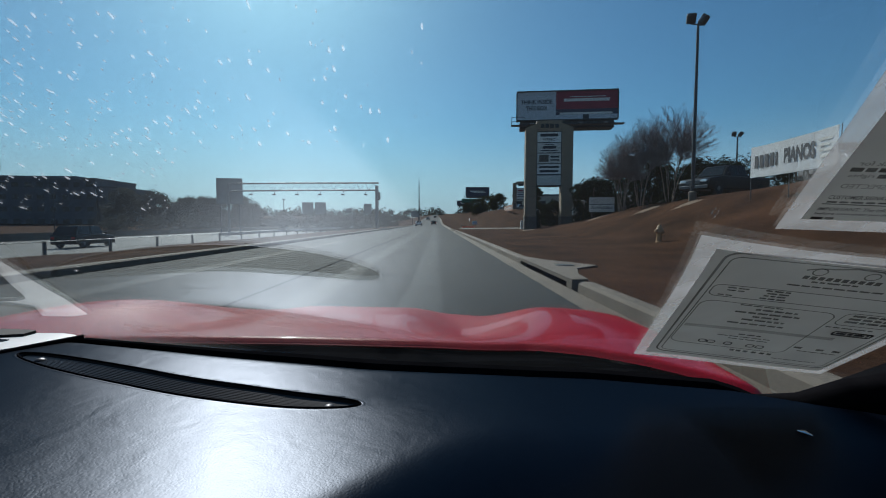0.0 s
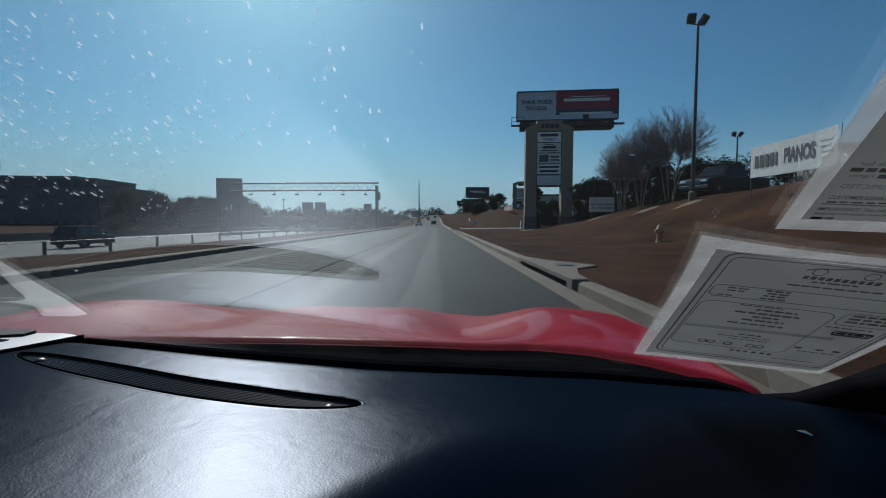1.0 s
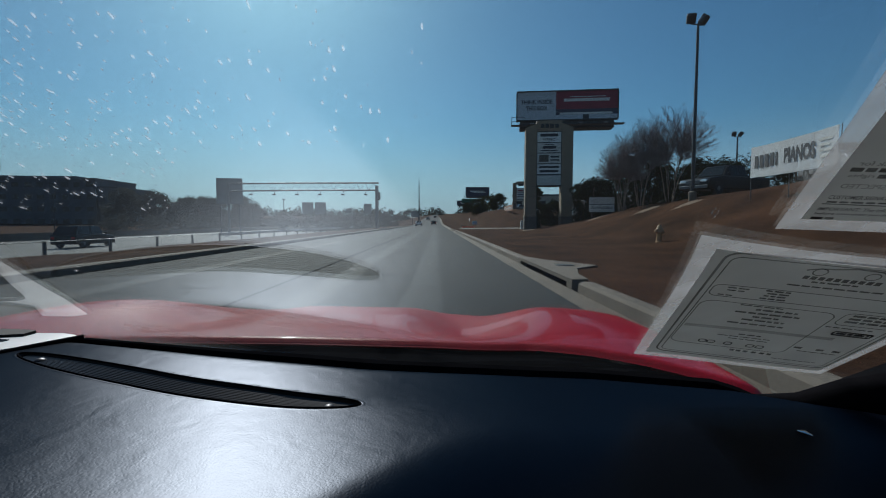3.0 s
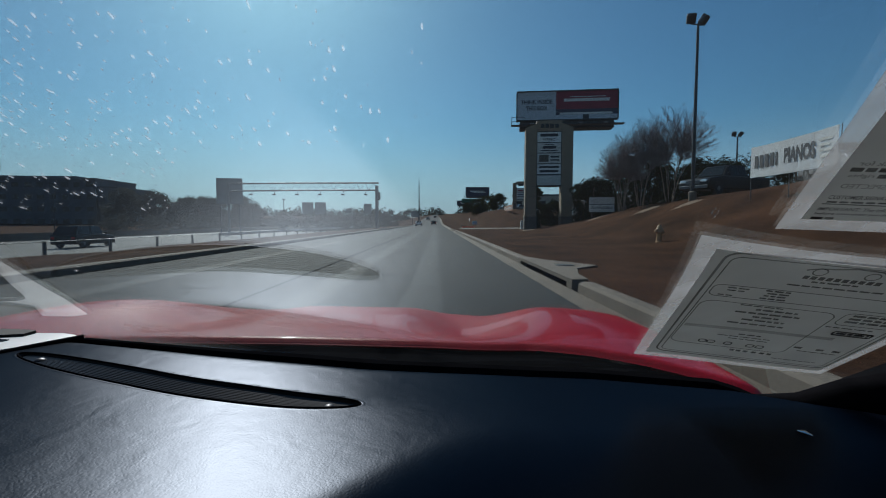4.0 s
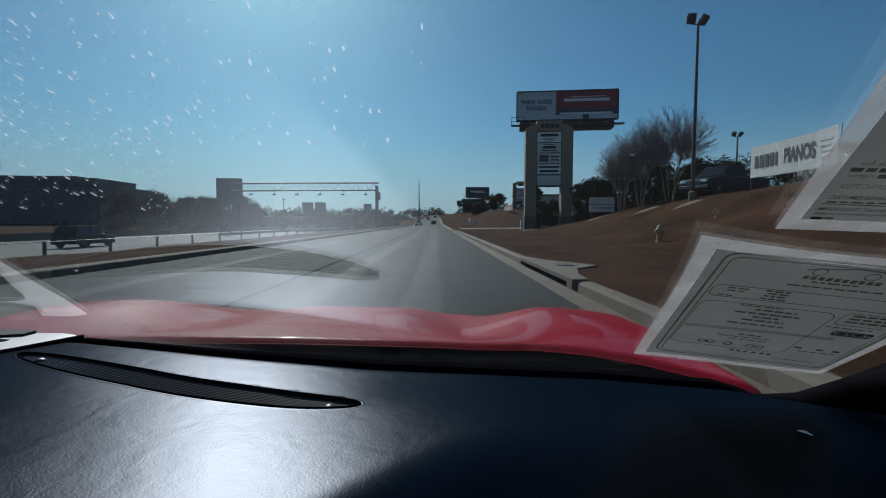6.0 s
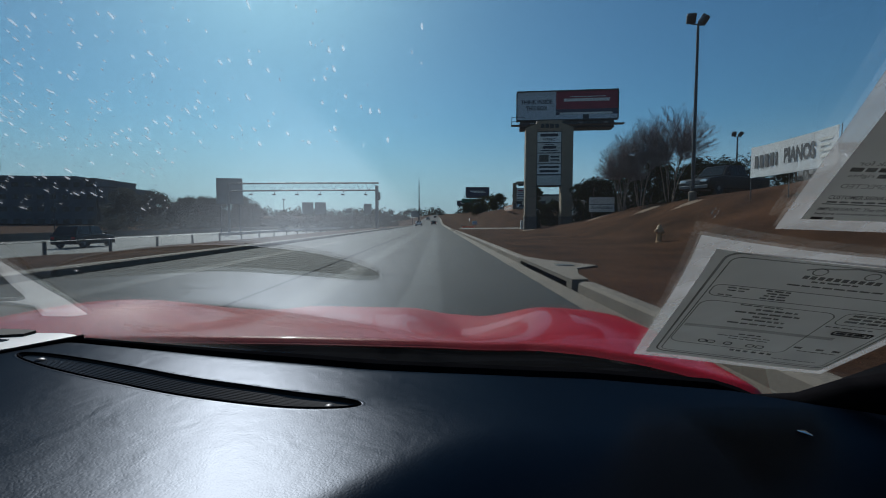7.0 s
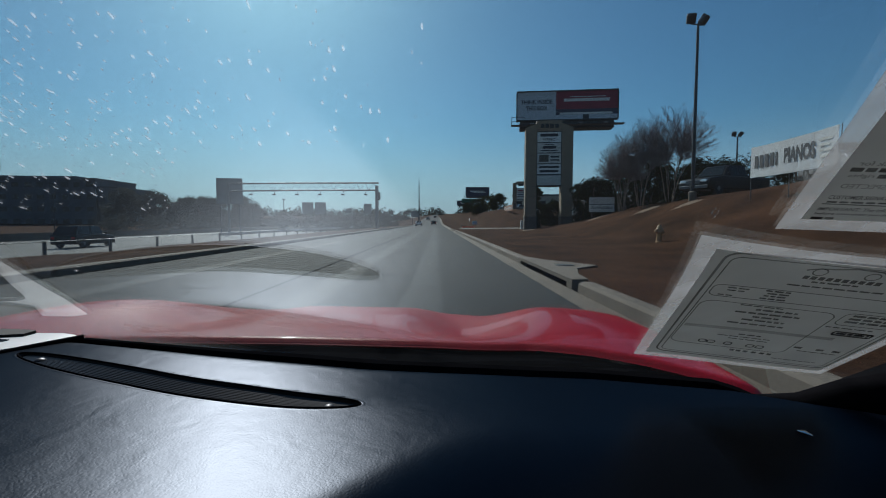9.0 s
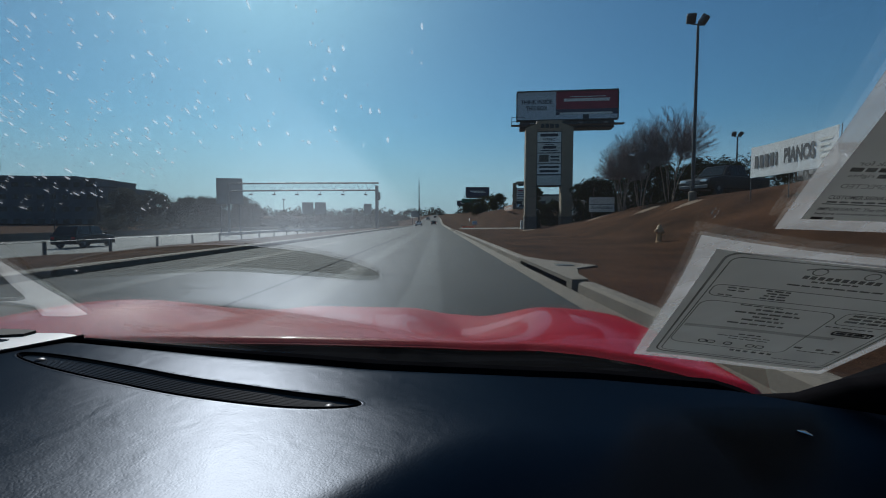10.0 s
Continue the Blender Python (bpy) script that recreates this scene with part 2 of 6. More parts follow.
NAVY = mat("navy_vinyl", (0.03, 0.03, 0.06), 0.5, 0, 0.15, 0.5, 20, 0.05)
STEEL = mat("galvanised_steel", (0.14, 0.145, 0.15), 0.55, 0.5, 0.2, 2, 40, 0.1)
DARK_STEEL = mat("dark_steel", (0.045, 0.045, 0.048), 0.55, 0.4, 0.25, 2, 40, 0.1)
SIGN_BACK = mat("weathered_aluminium", (0.16, 0.165, 0.17), 0.6, 0.3, 0.2, 1.0, 20, 0.1)
GREEN_SIGN = mat("green_sign", (0.015, 0.10, 0.06), 0.5, 0, 0.15, 1, 20, 0.0)
BARK = mat("bark", (0.16, 0.125, 0.10), 0.9, 0, 0.3, 6, 40, 0.8, 0.01)
PALE_BARK = mat("pale_bark", (0.30, 0.26, 0.23), 0.85, 0, 0.3, 6, 40, 0.5, 0.006)
TWIG = mat("twig", (0.23, 0.19, 0.19), 0.9, 0, 0.3, 6, 40, 0.0)
LEAF = leaf_mat("evergreen_leaf", (0.018, 0.024, 0.011))
LEAF_OLIVE = leaf_mat("olive_leaf", (0.034, 0.038, 0.016))
# distant foliage: the veil of haze is put into a paler, greyer leaf colour
LEAF_HAZED = leaf_mat("hazed_leaf", (0.070, 0.072, 0.064), 0.35)
BUILDING = mat("building_panel", (0.075, 0.078, 0.09), 0.8, 0, 0.15, 0.1, 3, 0.1)
BUILDING_B = mat("beige_render", (0.40, 0.35, 0.29), 0.8, 0, 0.12, 0.2, 4, 0.1)
ROOF = mat("grey_roof", (0.10, 0.10, 0.105), 0.8, 0, 0.2, 0.3, 5, 0.1)
HYDRANT = mat("aged_cream_paint", (0.44, 0.25, 0.12), 0.55, 0, 0.3, 12, 60, 0.2, 0.002)
ORANGE = mat("orange_mesh", (0.50, 0.07, 0.02), 0.7, 0, 0.25, 3, 30, 0.3)
CAR_BLACK = mat("black_car_paint", (0.006, 0.006, 0.007), 0.4, 0, 0.2, 3, 30, 0.0, coat=0.15, spec=0.2)
CAR_GREY = mat("grey_car_paint", (0.10, 0.105, 0.11), 0.3, 0.3, 0.1, 3, 30, 0.0, coat=1.0)
CAR_SILVER = mat("silver_car_paint", (0.42, 0.43, 0.44), 0.3, 0.4, 0.1, 3, 30, 0.0, coat=1.0)
CAR_RED = mat("maroon_car_paint", (0.16, 0.012, 0.015), 0.3, 0, 0.1, 3, 30, 0.0, coat=1.0)
TYRE = mat("tyre_rubber", (0.015, 0.015, 0.015), 0.85, 0, 0.3, 20, 100, 0.2)
LAMP_GLASS = mat("lamp_lens", (0.70, 0.72, 0.74), 0.08, 0.6, 0.1, 30, 100, 0.0)
TAIL = mat("tail_lamp", (0.35, 0.01, 0.01), 0.2, 0, 0.1, 30, 100, 0.0)


# ================= mesh helpers =================
def part(name, bm, material, parent=None, label=""):
    """Links a bmesh as one mesh object, under a thing or a part."""
    me = bpy.data.meshes.new(name)
    bm.to_mesh(me)
    bm.free()
    me.materials.append(material)
    ob = new(name, me)
    if parent:
        ob.parent = parent
    if label:
        ob["label"] = label
    return ob


def thing(name, x=0, y=0, z=0, rz=0, label="", category="", group="", kind=""):
    """An Empty at the base of a thing, to which its parts belong."""
    ob = new(name)
    ob.empty_display_size = 0.2
    ob.matrix_world = pose(x, y, z, 0, 0, rz)
    return tagged(ob, label, category, group, kind)


def smooth(ob, angle=40):
    for p in ob.data.polygons:
        p.use_smooth = True
    ob.data.set_sharp_from_angle(angle=radians(angle))
    return ob


def box(bm, x0, x1, y0, y1, z0, z1, bevel=0.0, m=None):
    r = bmesh.ops.create_cube(bm, size=1.0)
    mm = Matrix.Translation(((x0 + x1) / 2, (y0 + y1) / 2, (z0 + z1) / 2)) @ Matrix.Diagonal((x1 - x0, y1 - y0, z1 - z0, 1))
    bmesh.ops.transform(bm, matrix=(m @ mm) if m else mm, verts=r["verts"])
    if bevel:
        es = {e for v in r["verts"] for e in v.link_edges}
        bmesh.ops.bevel(bm, geom=list(es), offset=bevel, segments=2, affect="EDGES", profile=0.5)
    return bm


def tube(bm, pts, radii, n=8, caps=True):
    """A tube along points, with a radius at each."""
    pts = [Vector(p) for p in pts]
    if not hasattr(radii, "__len__"):
        radii = [radii] * len(pts)
    rings = []
    for i, p in enumerate(pts):
        d = (pts[min(i + 1, len(pts) - 1)] - pts[max(i - 1, 0)]).normalized()
        a = d.orthogonal().normalized() if abs(d.z) < 0.9 else Vector((1, 0, 0)).cross(d).normalized()
        b = d.cross(a)
        rings.append([bm.verts.new(p + radii[i] * (math.cos(2 * math.pi * k / n) * a + math.sin(2 * math.pi * k / n) * b)) for k in range(n)])
    for r0, r1 in zip(rings, rings[1:]):
        # match the ring starts so that the skin does not twist
        s = min(range(n), key=lambda k: (r1[k].co - r0[0].co).length)
        for k in range(n):
            bm.faces.new((r0[k], r0[(k + 1) % n], r1[(k + 1 + s) % n], r1[(k + s) % n]))
    if caps and n > 2:
        bm.faces.new(rings[0][::-1])
        bm.faces.new(rings[-1])
    return bm


def lathe(bm, prof, n=20, m=None):
    """A turned shape from (radius, height) pairs."""
    rings = []
    for r, z in prof:
        rings.append([bm.verts.new((r * math.cos(2 * math.pi * k / n), r * math.sin(2 * math.pi * k / n), z)) for k in range(n)])
    for a, b in zip(rings, rings[1:]):
        for k in range(n):
            bm.faces.new((a[k], a[(k + 1) % n], b[(k + 1) % n], b[k]))
    bm.faces.new(rings[0][::-1])
    bm.faces.new(rings[-1])
    if m:
        bmesh.ops.transform(bm, matrix=m, verts=[v for r in rings for v in r])
    return bm


def prism(bm, outline, x0, x1):
    """A closed (y, z) outline drawn out along x."""
    a = [bm.verts.new((x0, y, z)) for y, z in outline]
    b = [bm.verts.new((x1, y, z)) for y, z in outline]
    n = len(outline)
    bm.faces.new(a)
    bm.faces.new(b[::-1])
    for i in range(n):
        bm.faces.new((a[i], b[i], b[(i + 1) % n], a[(i + 1) % n]))
    bmesh.ops.recalc_face_normals(bm, faces=bm.faces)
    return bm


def grid(bm, fn, us, vs):
    """A sheet of points fn(u, v)."""
    vv = [[bm.verts.new(fn(u, v)) for v in vs] for u in us]
    for i in range(len(us) - 1):
        for j in range(len(vs) - 1):
            bm.faces.new((vv[i][j], vv[i + 1][j], vv[i + 1][j + 1], vv[i][j + 1]))
    return bm


def steps(a, b, n):
    return [a + (b - a) * i / n for i in range(n + 1)]


def sstep(a, b, x):
    t = min(max((x - a) / (b - a), 0), 1)
    return t * t * (3 - 2 * t)


def curve(table, x):
    """A smooth curve through a short table of (x, value)."""
    xs_, vs_ = [a for a, b in table], [b for a, b in table]
    n = len(xs_)
    if x <= xs_[0]:
        return vs_[0]
    if x >= xs_[-1]:
        return vs_[-1]
    i = max(k for k in range(n - 1) if xs_[k] <= x)
    def tang(k):
        a, b = max(k - 1, 0), min(k + 1, n - 1)
        return (vs_[b] - vs_[a]) / (xs_[b] - xs_[a])
    h = xs_[i + 1] - xs_[i]
    t = (x - xs_[i]) / h
    return ((2 * t ** 3 - 3 * t ** 2 + 1) * vs_[i] + (t ** 3 - 2 * t ** 2 + t) * h * tang(i)
            + (3 * t ** 2 - 2 * t ** 3) * vs_[i + 1] + (t ** 3 - t ** 2) * h * tang(i + 1))


def line(table, x):
    return float(np.interp(x, [a for a, b in table], [b for a, b in table]))


def words(name, text, height, material, parent, m, depth=0.004, width=None, label="", bold=0.012):
    """Raised letters in the built-in font, centred at the pose m (text along its x, up its y)."""
    cu = bpy.data.curves.new("lettering", "FONT")
    cu.body, cu.size, cu.extrude = text, 1.0, 0.0
    cu.offset = bold
    cu.align_x, cu.align_y, cu.resolution_u = "CENTER", "CENTER", 3
    tmp = bpy.data.objects.new("lettering", cu)
    scene.collection.objects.link(tmp)
    me = bpy.data.meshes.new_from_object(tmp.evaluated_get(bpy.context.evaluated_depsgraph_get()))
    bpy.data.objects.remove(tmp)
    bpy.data.curves.remove(cu)
    xs = [v.co.x for v in me.vertices]
    sx = width / (max(xs) - min(xs)) if width else height * 1.35
    me.transform(m @ Matrix.Translation((0, 0, depth)) @ Matrix.Diagonal((sx, height * 1.35, 1, 1)))
    me.materials.clear()
    me.materials.append(material)
    me.name = name
    ob = new(name, me)
    ob.parent = parent
    if label:
        ob["label"] = label
    return ob


FACE = pose(0, 0, 0, 90, 0, 0)       # a board that faces -y: text x to +x, text y to +z


def bars(name, parent, material, rows, m, depth=0.004, label=""):
    """Unreadable print: flat bars (x0, x1, y, height), on a board at m."""
    obs = []
    for x0, x1, y, h in rows:
        bm = bmesh.new()
        box(bm, x0, x1, y - h / 2, y + h / 2, 0, depth, m=m)
        obs.append(part(name, bm, material, parent, label))
    return obs


# ================= ground and roads =================
def road_z(y):
    """The road lies level, then climbs to a far crest."""
    return 0.021 * max(0.0, y - 120) * sstep(100, 260, y) if y < 700 else 0.021 * 580


CREST = [(-60, 3.7), (10, 3.3), (22, 2.7), (34, 2.3), (44, 1.3), (52, 0.5), (58, 0.1), (74, 0.1), (84, 2.0), (113, 4.3), (200, 4.6), (420, 2.0)]


def ground_z(x, y):
    r = road_z(y)
    if x > 2.31:
        return r + 0.14 + line(CREST, y) * sstep(7.6, 17.0, x)
    if x > -7.72:
        return r - 0.16
    if x > -21.5:
        return r + 0.13 - 1.0 * sstep(-10, -20, x)
    if x > -46.2:
        return r - 1.15
    return r - 0.9


def uneven(x, y):
    """Soft humps in the grass."""
    if x > 3.3 or -20.5 < x < -8.2:
        return 0.07 * noise.noise((x * 0.35, y * 0.35, 0)) + 0.025 * noise.noise((x * 1.3, y * 1.3, 3))
    return 0.0


xs = ([-2500, -1200, -600, -300, -180, -120, -80, -60, -50, -46.3, -46.1, -40, -30, -22, -21.6, -21.4] + steps(-20.8, -8.2, 14)
      + [-7.73, -7.70, -4, 0, 2.29, 2.33, 2.8] + steps(3.6, 17, 26) + [18, 19, 21, 24, 28, 34, 45, 60, 90, 150, 300, 600, 1200, 2500])
ys = ([-800, -300, -120, -60, -30, -12] + steps(-6, 60, 88) + steps(61, 130, 46) + [140, 150, 165, 180, 200, 220, 250, 280, 320, 370, 430, 500, 600, 700, 900, 1300, 2000, 3000])
bm = bmesh.new()
grid(bm, lambda x, y: (x, y, ground_z(x, y) + uneven(x, y)), xs, ys)
ground = smooth(part("ground", bm, GRASS), 60)
tagged(ground, "brown dormant grass and bare soil verge and bank", "ground", kind="structure")


def strip(name, material, x0, x1, zoff, y0, y1, label, category, nx=1, dy=4.0, thick=0.1):
    """A ribbon of paving that follows the road's rise."""
    b = bmesh.new()
    yy = steps(y0, y1, max(1, int((y1 - y0) / dy)))
    top = [[b.verts.new((x, y, road_z(y) + zoff)) for x in steps(x0, x1, nx)] for y in yy]
    for i in range(len(yy) - 1):
        for j in range(nx):
            b.faces.new((top[i][j], top[i][j + 1], top[i + 1][j + 1], top[i + 1][j]))
    r = bmesh.ops.extrude_face_region(b, geom=b.faces[:])
    bmesh.ops.translate(b, vec=(0, 0, -thick), verts=[v for v in r["geom"] if isinstance(v, bmesh.types.BMVert)])
    bmesh.ops.recalc_face_normals(b, faces=b.faces)
    return tagged(part(name, b, material), label, category, kind="structure")


strip("road", ASPHALT, -7.45, 1.8, 0.0, -40, 690, "worn grey asphalt frontage road", "road", 4)
strip("highway", HIGHWAY, -45.5, -22.2, -1.0, -60, 690, "pale sunlit concrete highway lanes beyond the median", "road", 3)

# thin tar seams and cracks on the asphalt
rnd = random.Random(5)
for k in range(26):
    x, y = rnd.uniform(-6.5, 1.5), rnd.uniform(5, 46)
    b = bmesh.new()
    pts, hd = [], rnd.choice((0, 0, 1.57)) + rnd.uniform(-0.3, 0.3)
    for i in range(9):
        pts.append((x, y))
        hd += rnd.uniform(-0.5, 0.5)
        x += 0.35 * math.sin(hd)
        y += 0.35 * math.cos(hd)
    prev = None
    for px_, py_ in pts:
        if -7.2 < px_ < 1.8:
            w = rnd.uniform(0.008, 0.022)
            cur = (b.verts.new((px_ - w, py_ - w, 0.004)), b.verts.new((px_ + w, py_ + w, 0.004)))
            if prev:
                b.faces.new((prev[0], prev[1], cur[1], cur[0]))
            prev = cur
    tagged(part("tar_seam", b, DEEP), "dark tar-filled crack in the asphalt road", "crack", "tar seams", "structure")
b = bmesh.new()
for y in steps(-10, 300, 310):
    w = 0.03 + 0.012 * noise.noise((y, 1, 1))
    xx = -2.7 + 0.03 * noise.noise((y * 0.4, 2, 0))
    b.verts.new((xx - w, y, road_z(y) + 0.004)), b.verts.new((xx + w, y, road_z(y) + 0.004))
b.verts.ensure_lookup_table()
for i in range(0, len(b.verts) - 2, 2):
    b.faces.new((b.verts[i], b.verts[i + 1], b.verts[i + 3], b.verts[i + 2]))
SEAM = mat("paving_joint", (0.024, 0.024, 0.024), 0.95, 0, 0.3, 3, 40, 0.2, spec=0.05)
tagged(part("paving_joint", b, SEAM), "dark joint between two asphalt lanes", "joint", kind="structure")

# darker wheel tracks worn into the near lane, and a patched trench
TRACK = mat("worn_asphalt", (0.024, 0.0235, 0.022), 0.75, 0, 0.3, 0.6, 30, 0.4, 0.005, spec=0.3)
for x0, x1, y0, y1 in ((-2.05, -1.55, 4, 90), (-0.45, 0.05, 4, 90), (-5.6, -5.15, 4, 60), (-2.6, 1.75, 27.5, 28.6)):
    b = bmesh.new()
    yy = steps(y0, y1, max(2, int((y1 - y0) / 1.5)))
    rows_ = [[b.verts.new((x + 0.10 * noise.noise((x * 3, y * 0.45, 5)), y, road_z(y) + 0.005)) for x in steps(x0, x1, 3)] for y in yy]
    for r0, r1 in zip(rows_, rows_[1:]):
        for j in range(3):
            b.faces.new((r0[j], r0[j + 1], r1[j + 1], r1[j]))
    tagged(part("wheel_track" if y1 - y0 > 5 else "trench_patch", b, TRACK), "darker worn strip on the asphalt road", "road wear", "road wear", "structure")

# driveway apron across the verge
b = bmesh.new()
grid(b, lambda u, y: (1.7 + u * 24, y + (1 if y > 66 else -1) * 3.0 * (1 - sstep(0, 0.16, u)), ground_z(max(2.9, 1.7 + u * 24), 66) + 0.03 - 0.13 * (1 - sstep(0, 0.1, u))), steps(0, 1, 20), steps(60, 72, 8))
tagged(part("driveway", b, CONCRETE), "pale concrete driveway crossing the verge", "driveway", kind="structure")

RIM = mat("satin_black", (0.012, 0.012, 0.014), 0.32, 0, 0.2, 10, 120, 0.0)
SCREW = mat("dark_screw", (0.05, 0.05, 0.055), 0.45, 0.8, 0.2, 10, 120, 0.0)

# ================= the red sports car in which the camera rides =================
XC = -0.31                                # the car's centre line
car = thing("sports_car", XC, 0, 0, 0, "low red sports car with a black vinyl dash, seen from inside", "car")
CAR_INV = Matrix.Translation((-XC, 0, 0))


def car_part(name, bm, material, label="", parent=None):
    bmesh.ops.transform(bm, matrix=CAR_INV, verts=bm.verts)
    return part(name, bm, material, parent or car, label)


def dash_base(x):
    return line([(-1.15, 0.64), (-0.5, 0.632), (-0.31, 0.606), (-0.1, 0.586), (0.2, 0.580), (0.37, 0.556), (0.45, 0.518), (0.62, 0.46)], x)


def dash_z(x, y):
    z = 0.88 - 0.05 * x
    z -= 0.012 * sstep(dash_base(x) - 0.035, dash_base(x) + 0.005, y) ** 2
    z -= 0.16 * (1 - sstep(0.02, 0.24, y)) ** 2
    d = 0.21 + 0.22 * sstep(-0.24, 0.10, x) - y          # on the passenger's side the pad rolls off earlier
    if d > 0:
        z -= 3.2 * d * d
    return z + 0.0006 * noise.noise((x * 9, y * 9, 0)) - 0.004 * math.exp(-((x + 0.05) / 0.25) ** 2)


V0, V1 = -0.522, -0.080                    # the vent's two ends


def vent_edges(x):
    """Near and far edge of the curved vent at x."""
    c = curve([(-0.522, 0.5525), (-0.435, 0.524), (-0.35, 0.4985), (-0.27, 0.476), (-0.20, 0.463), (-0.14, 0.4555), (-0.08, 0.4545)], x)
    t = (x - (V0 + V1) / 2) / ((V1 - V0) / 2)
    w = 0.0222 * math.sqrt(max(0.0, 1 - abs(t) ** 3.2))
    return c - w, c + w


def in_vent(x, y, grow=0.0):
    if not V0 < x < V1:
        return False
    a, b = vent_edges(x)
    return a - grow < y < b + grow


bm = bmesh.new()
nx, ny = 300, 110
vv = []
for i in range(nx + 1):
    x = -0.80 + 1.42 * i / nx
    vv.append([bm.verts.new((x, 0.02 + (dash_base(x) - 0.02) * (j / ny), 0)) for j in range(ny + 1)])
for col_ in vv:
    for v in col_:
        v.co.z = dash_z(v.co.x, v.co.y)
for i in range(nx):
    for j in range(ny):
        q = (vv[i][j], vv[i + 1][j], vv[i + 1][j + 1], vv[i][j + 1])
        cx, cy = sum(v.co.x for v in q) / 4, sum(v.co.y for v in q) / 4
        if not in_vent(cx, cy, 0.004):
            bm.faces.new(q)
bmesh.ops.delete(bm, geom=[v for v in bm.verts if not v.link_faces], context="VERTS")
dash = smooth(car_part("dash_pad", bm, VINYL, "black pebbled vinyl dash pad with sun sheen"), 70)

# a smooth collar round the vent, over the cut edge of the pad
def vent_outline(grow, n=120):
    us_ = [(V0 + V1) / 2 + (V1 - V0) / 2 * math.sin(math.pi * (k / n - 0.5)) for k in range(n + 1)]
    pts = [Vector((x, vent_edges(x)[1])) for x in us_] + [Vector((x, vent_edges(x)[0])) for x in us_[-2:0:-1]]
    out = []
    for i, p in enumerate(pts):
        d = pts[(i + 1) % len(pts)] - pts[i - 1]
        nrm = Vector((-d.y, d.x)).normalized()
        out.append(p + nrm * grow)
    return out


bm = bmesh.new()
rings = [[bm.verts.new((p.x, p.y, dash_z(p.x, p.y) + h)) for p in vent_outline(g)] for g, h in ((-0.0005, -0.003), (0.0002, -0.0006), (0.0010, -0.0001), (0.0025, 0.0001), (0.0045, 0.0001), (0.0065, -0.0003))]
for a, b_ in zip(rings, rings[1:]):
    for i in range(len(a)):
        bm.faces.new((a[i], a[(i + 1) % len(a)], b_[(i + 1) % len(a)], b_[i]))
bmesh.ops.recalc_face_normals(bm, faces=bm.faces)
smooth(car_part("vent_collar", bm, VINYL, "", dash), 80)

# the defroster vent: a sunken tray, a rolled rim, slats along its length and two screws
us = [(V0 + V1) / 2 + (V1 - V0) / 2 * math.sin(math.pi * (k / 80 - 0.5)) for k in range(81)]
bm = bmesh.new()


def vent_at(x, t):
    a, b = vent_edges(x)
    return a + (b - a) * t


grid(bm, lambda x, t: (x, vent_at(x, t), dash_z(x, 0.5) - 0.014 * (1 - abs(2 * t - 1) ** 4)), us, steps(0, 1, 12))
vent = car_part("defroster_vent", bm, DEEP, "long black slatted defroster vent")
bm = bmesh.new()
rim = vent_outline(0.0)
tube(bm, [(p.x, p.y, dash_z(p.x, p.y) + 0.0004) for p in rim + rim[:1]], 0.0011, 6, False)
smooth(car_part("rim", bm, BLACK_TRIM, "", vent))
for k in range(11):
    t = (k + 0.7) / 11.5
    bm = bmesh.new()
    pts = [(x, vent_at(x, t), dash_z(x, 0.5) - 0.004) for x in us[6:-6]]
    for a, b_ in zip(pts, pts[1:]):
        w = 0.0006
        vs = [bm.verts.new((a[0], a[1] - w, a[2])), bm.verts.new((b_[0], b_[1] - w, b_[2])), bm.verts.new((b_[0], b_[1] + w, b_[2] + 0.0006)), bm.verts.new((a[0], a[1] + w, a[2] + 0.0006))]
        bm.faces.new(vs)
    r = bmesh.ops.extrude_face_region(bm, geom=bm.faces[:])
    bmesh.ops.translate(bm, vec=(0, 0.0004, -0.006), verts=[v for v in r["geom"] if isinstance(v, bmesh.types.BMVert)])
    car_part("slat", bm, RIM, "", vent)
for x, y in ((-0.112, 0.4515), (-0.487, 0.541)):
    bm = bmesh.new()
    lathe(bm, [(0.0055, 0), (0.0055, 0.001), (0.004, 0.0025), (0.001, 0.0032)], 14, Matrix.Translation((x, y, dash_z(x, 0.5) - 0.004)))
    smooth(car_part("screw", bm, SCREW, "bright round screw head", vent))

# the driver's raised pod, with its own small vent
def pod_edge(y):
    return curve([(0.0, -0.84), (0.40, -0.70), (0.47, -0.588), (0.50, -0.556), (0.53, -0.549), (0.554, -0.545), (0.63, -0.505)], y)


bm = bmesh.new()
grid(bm, lambda t, y: (pod_edge(y) - t * 0.62, y + 0.10 * t * sstep(0.3, 0.63, y), 0.911 - 0.006 * (1 - sstep(0, 0.05, t)) - 0.02 * t - 0.20 * (1 - sstep(0.02, 0.20, y)) ** 2),
     [0, 0.01, 0.03, 0.06, 0.1] + steps(0.15, 1, 12), steps(0.05, 0.635, 60))
pod = smooth(car_part("driver_pod", bm, PANEL, "grey plastic instrument pod top", None), 60)
bm = bmesh.new()
grid(bm, lambda s, t: (-0.585 - s * 0.26, 0.637 + 0.035 * s + (t - 0.5) * 0.045 * math.sin(math.pi * (0.06 + 0.94 * s)) ** 0.5, 0.9125 - 0.008 * s), steps(0, 1, 24), steps(0, 1, 4))
r = bmesh.ops.extrude_face_region(bm, geom=bm.faces[:])
bmesh.ops.translate(bm, vec=(0, 0, -0.006), verts=[v for v in r["geom"] if isinstance(v, bmesh.types.BMVert)])
car_part("pod_vent", bm, DEEP, "small black vent slot", pod)
bm = bmesh.new()
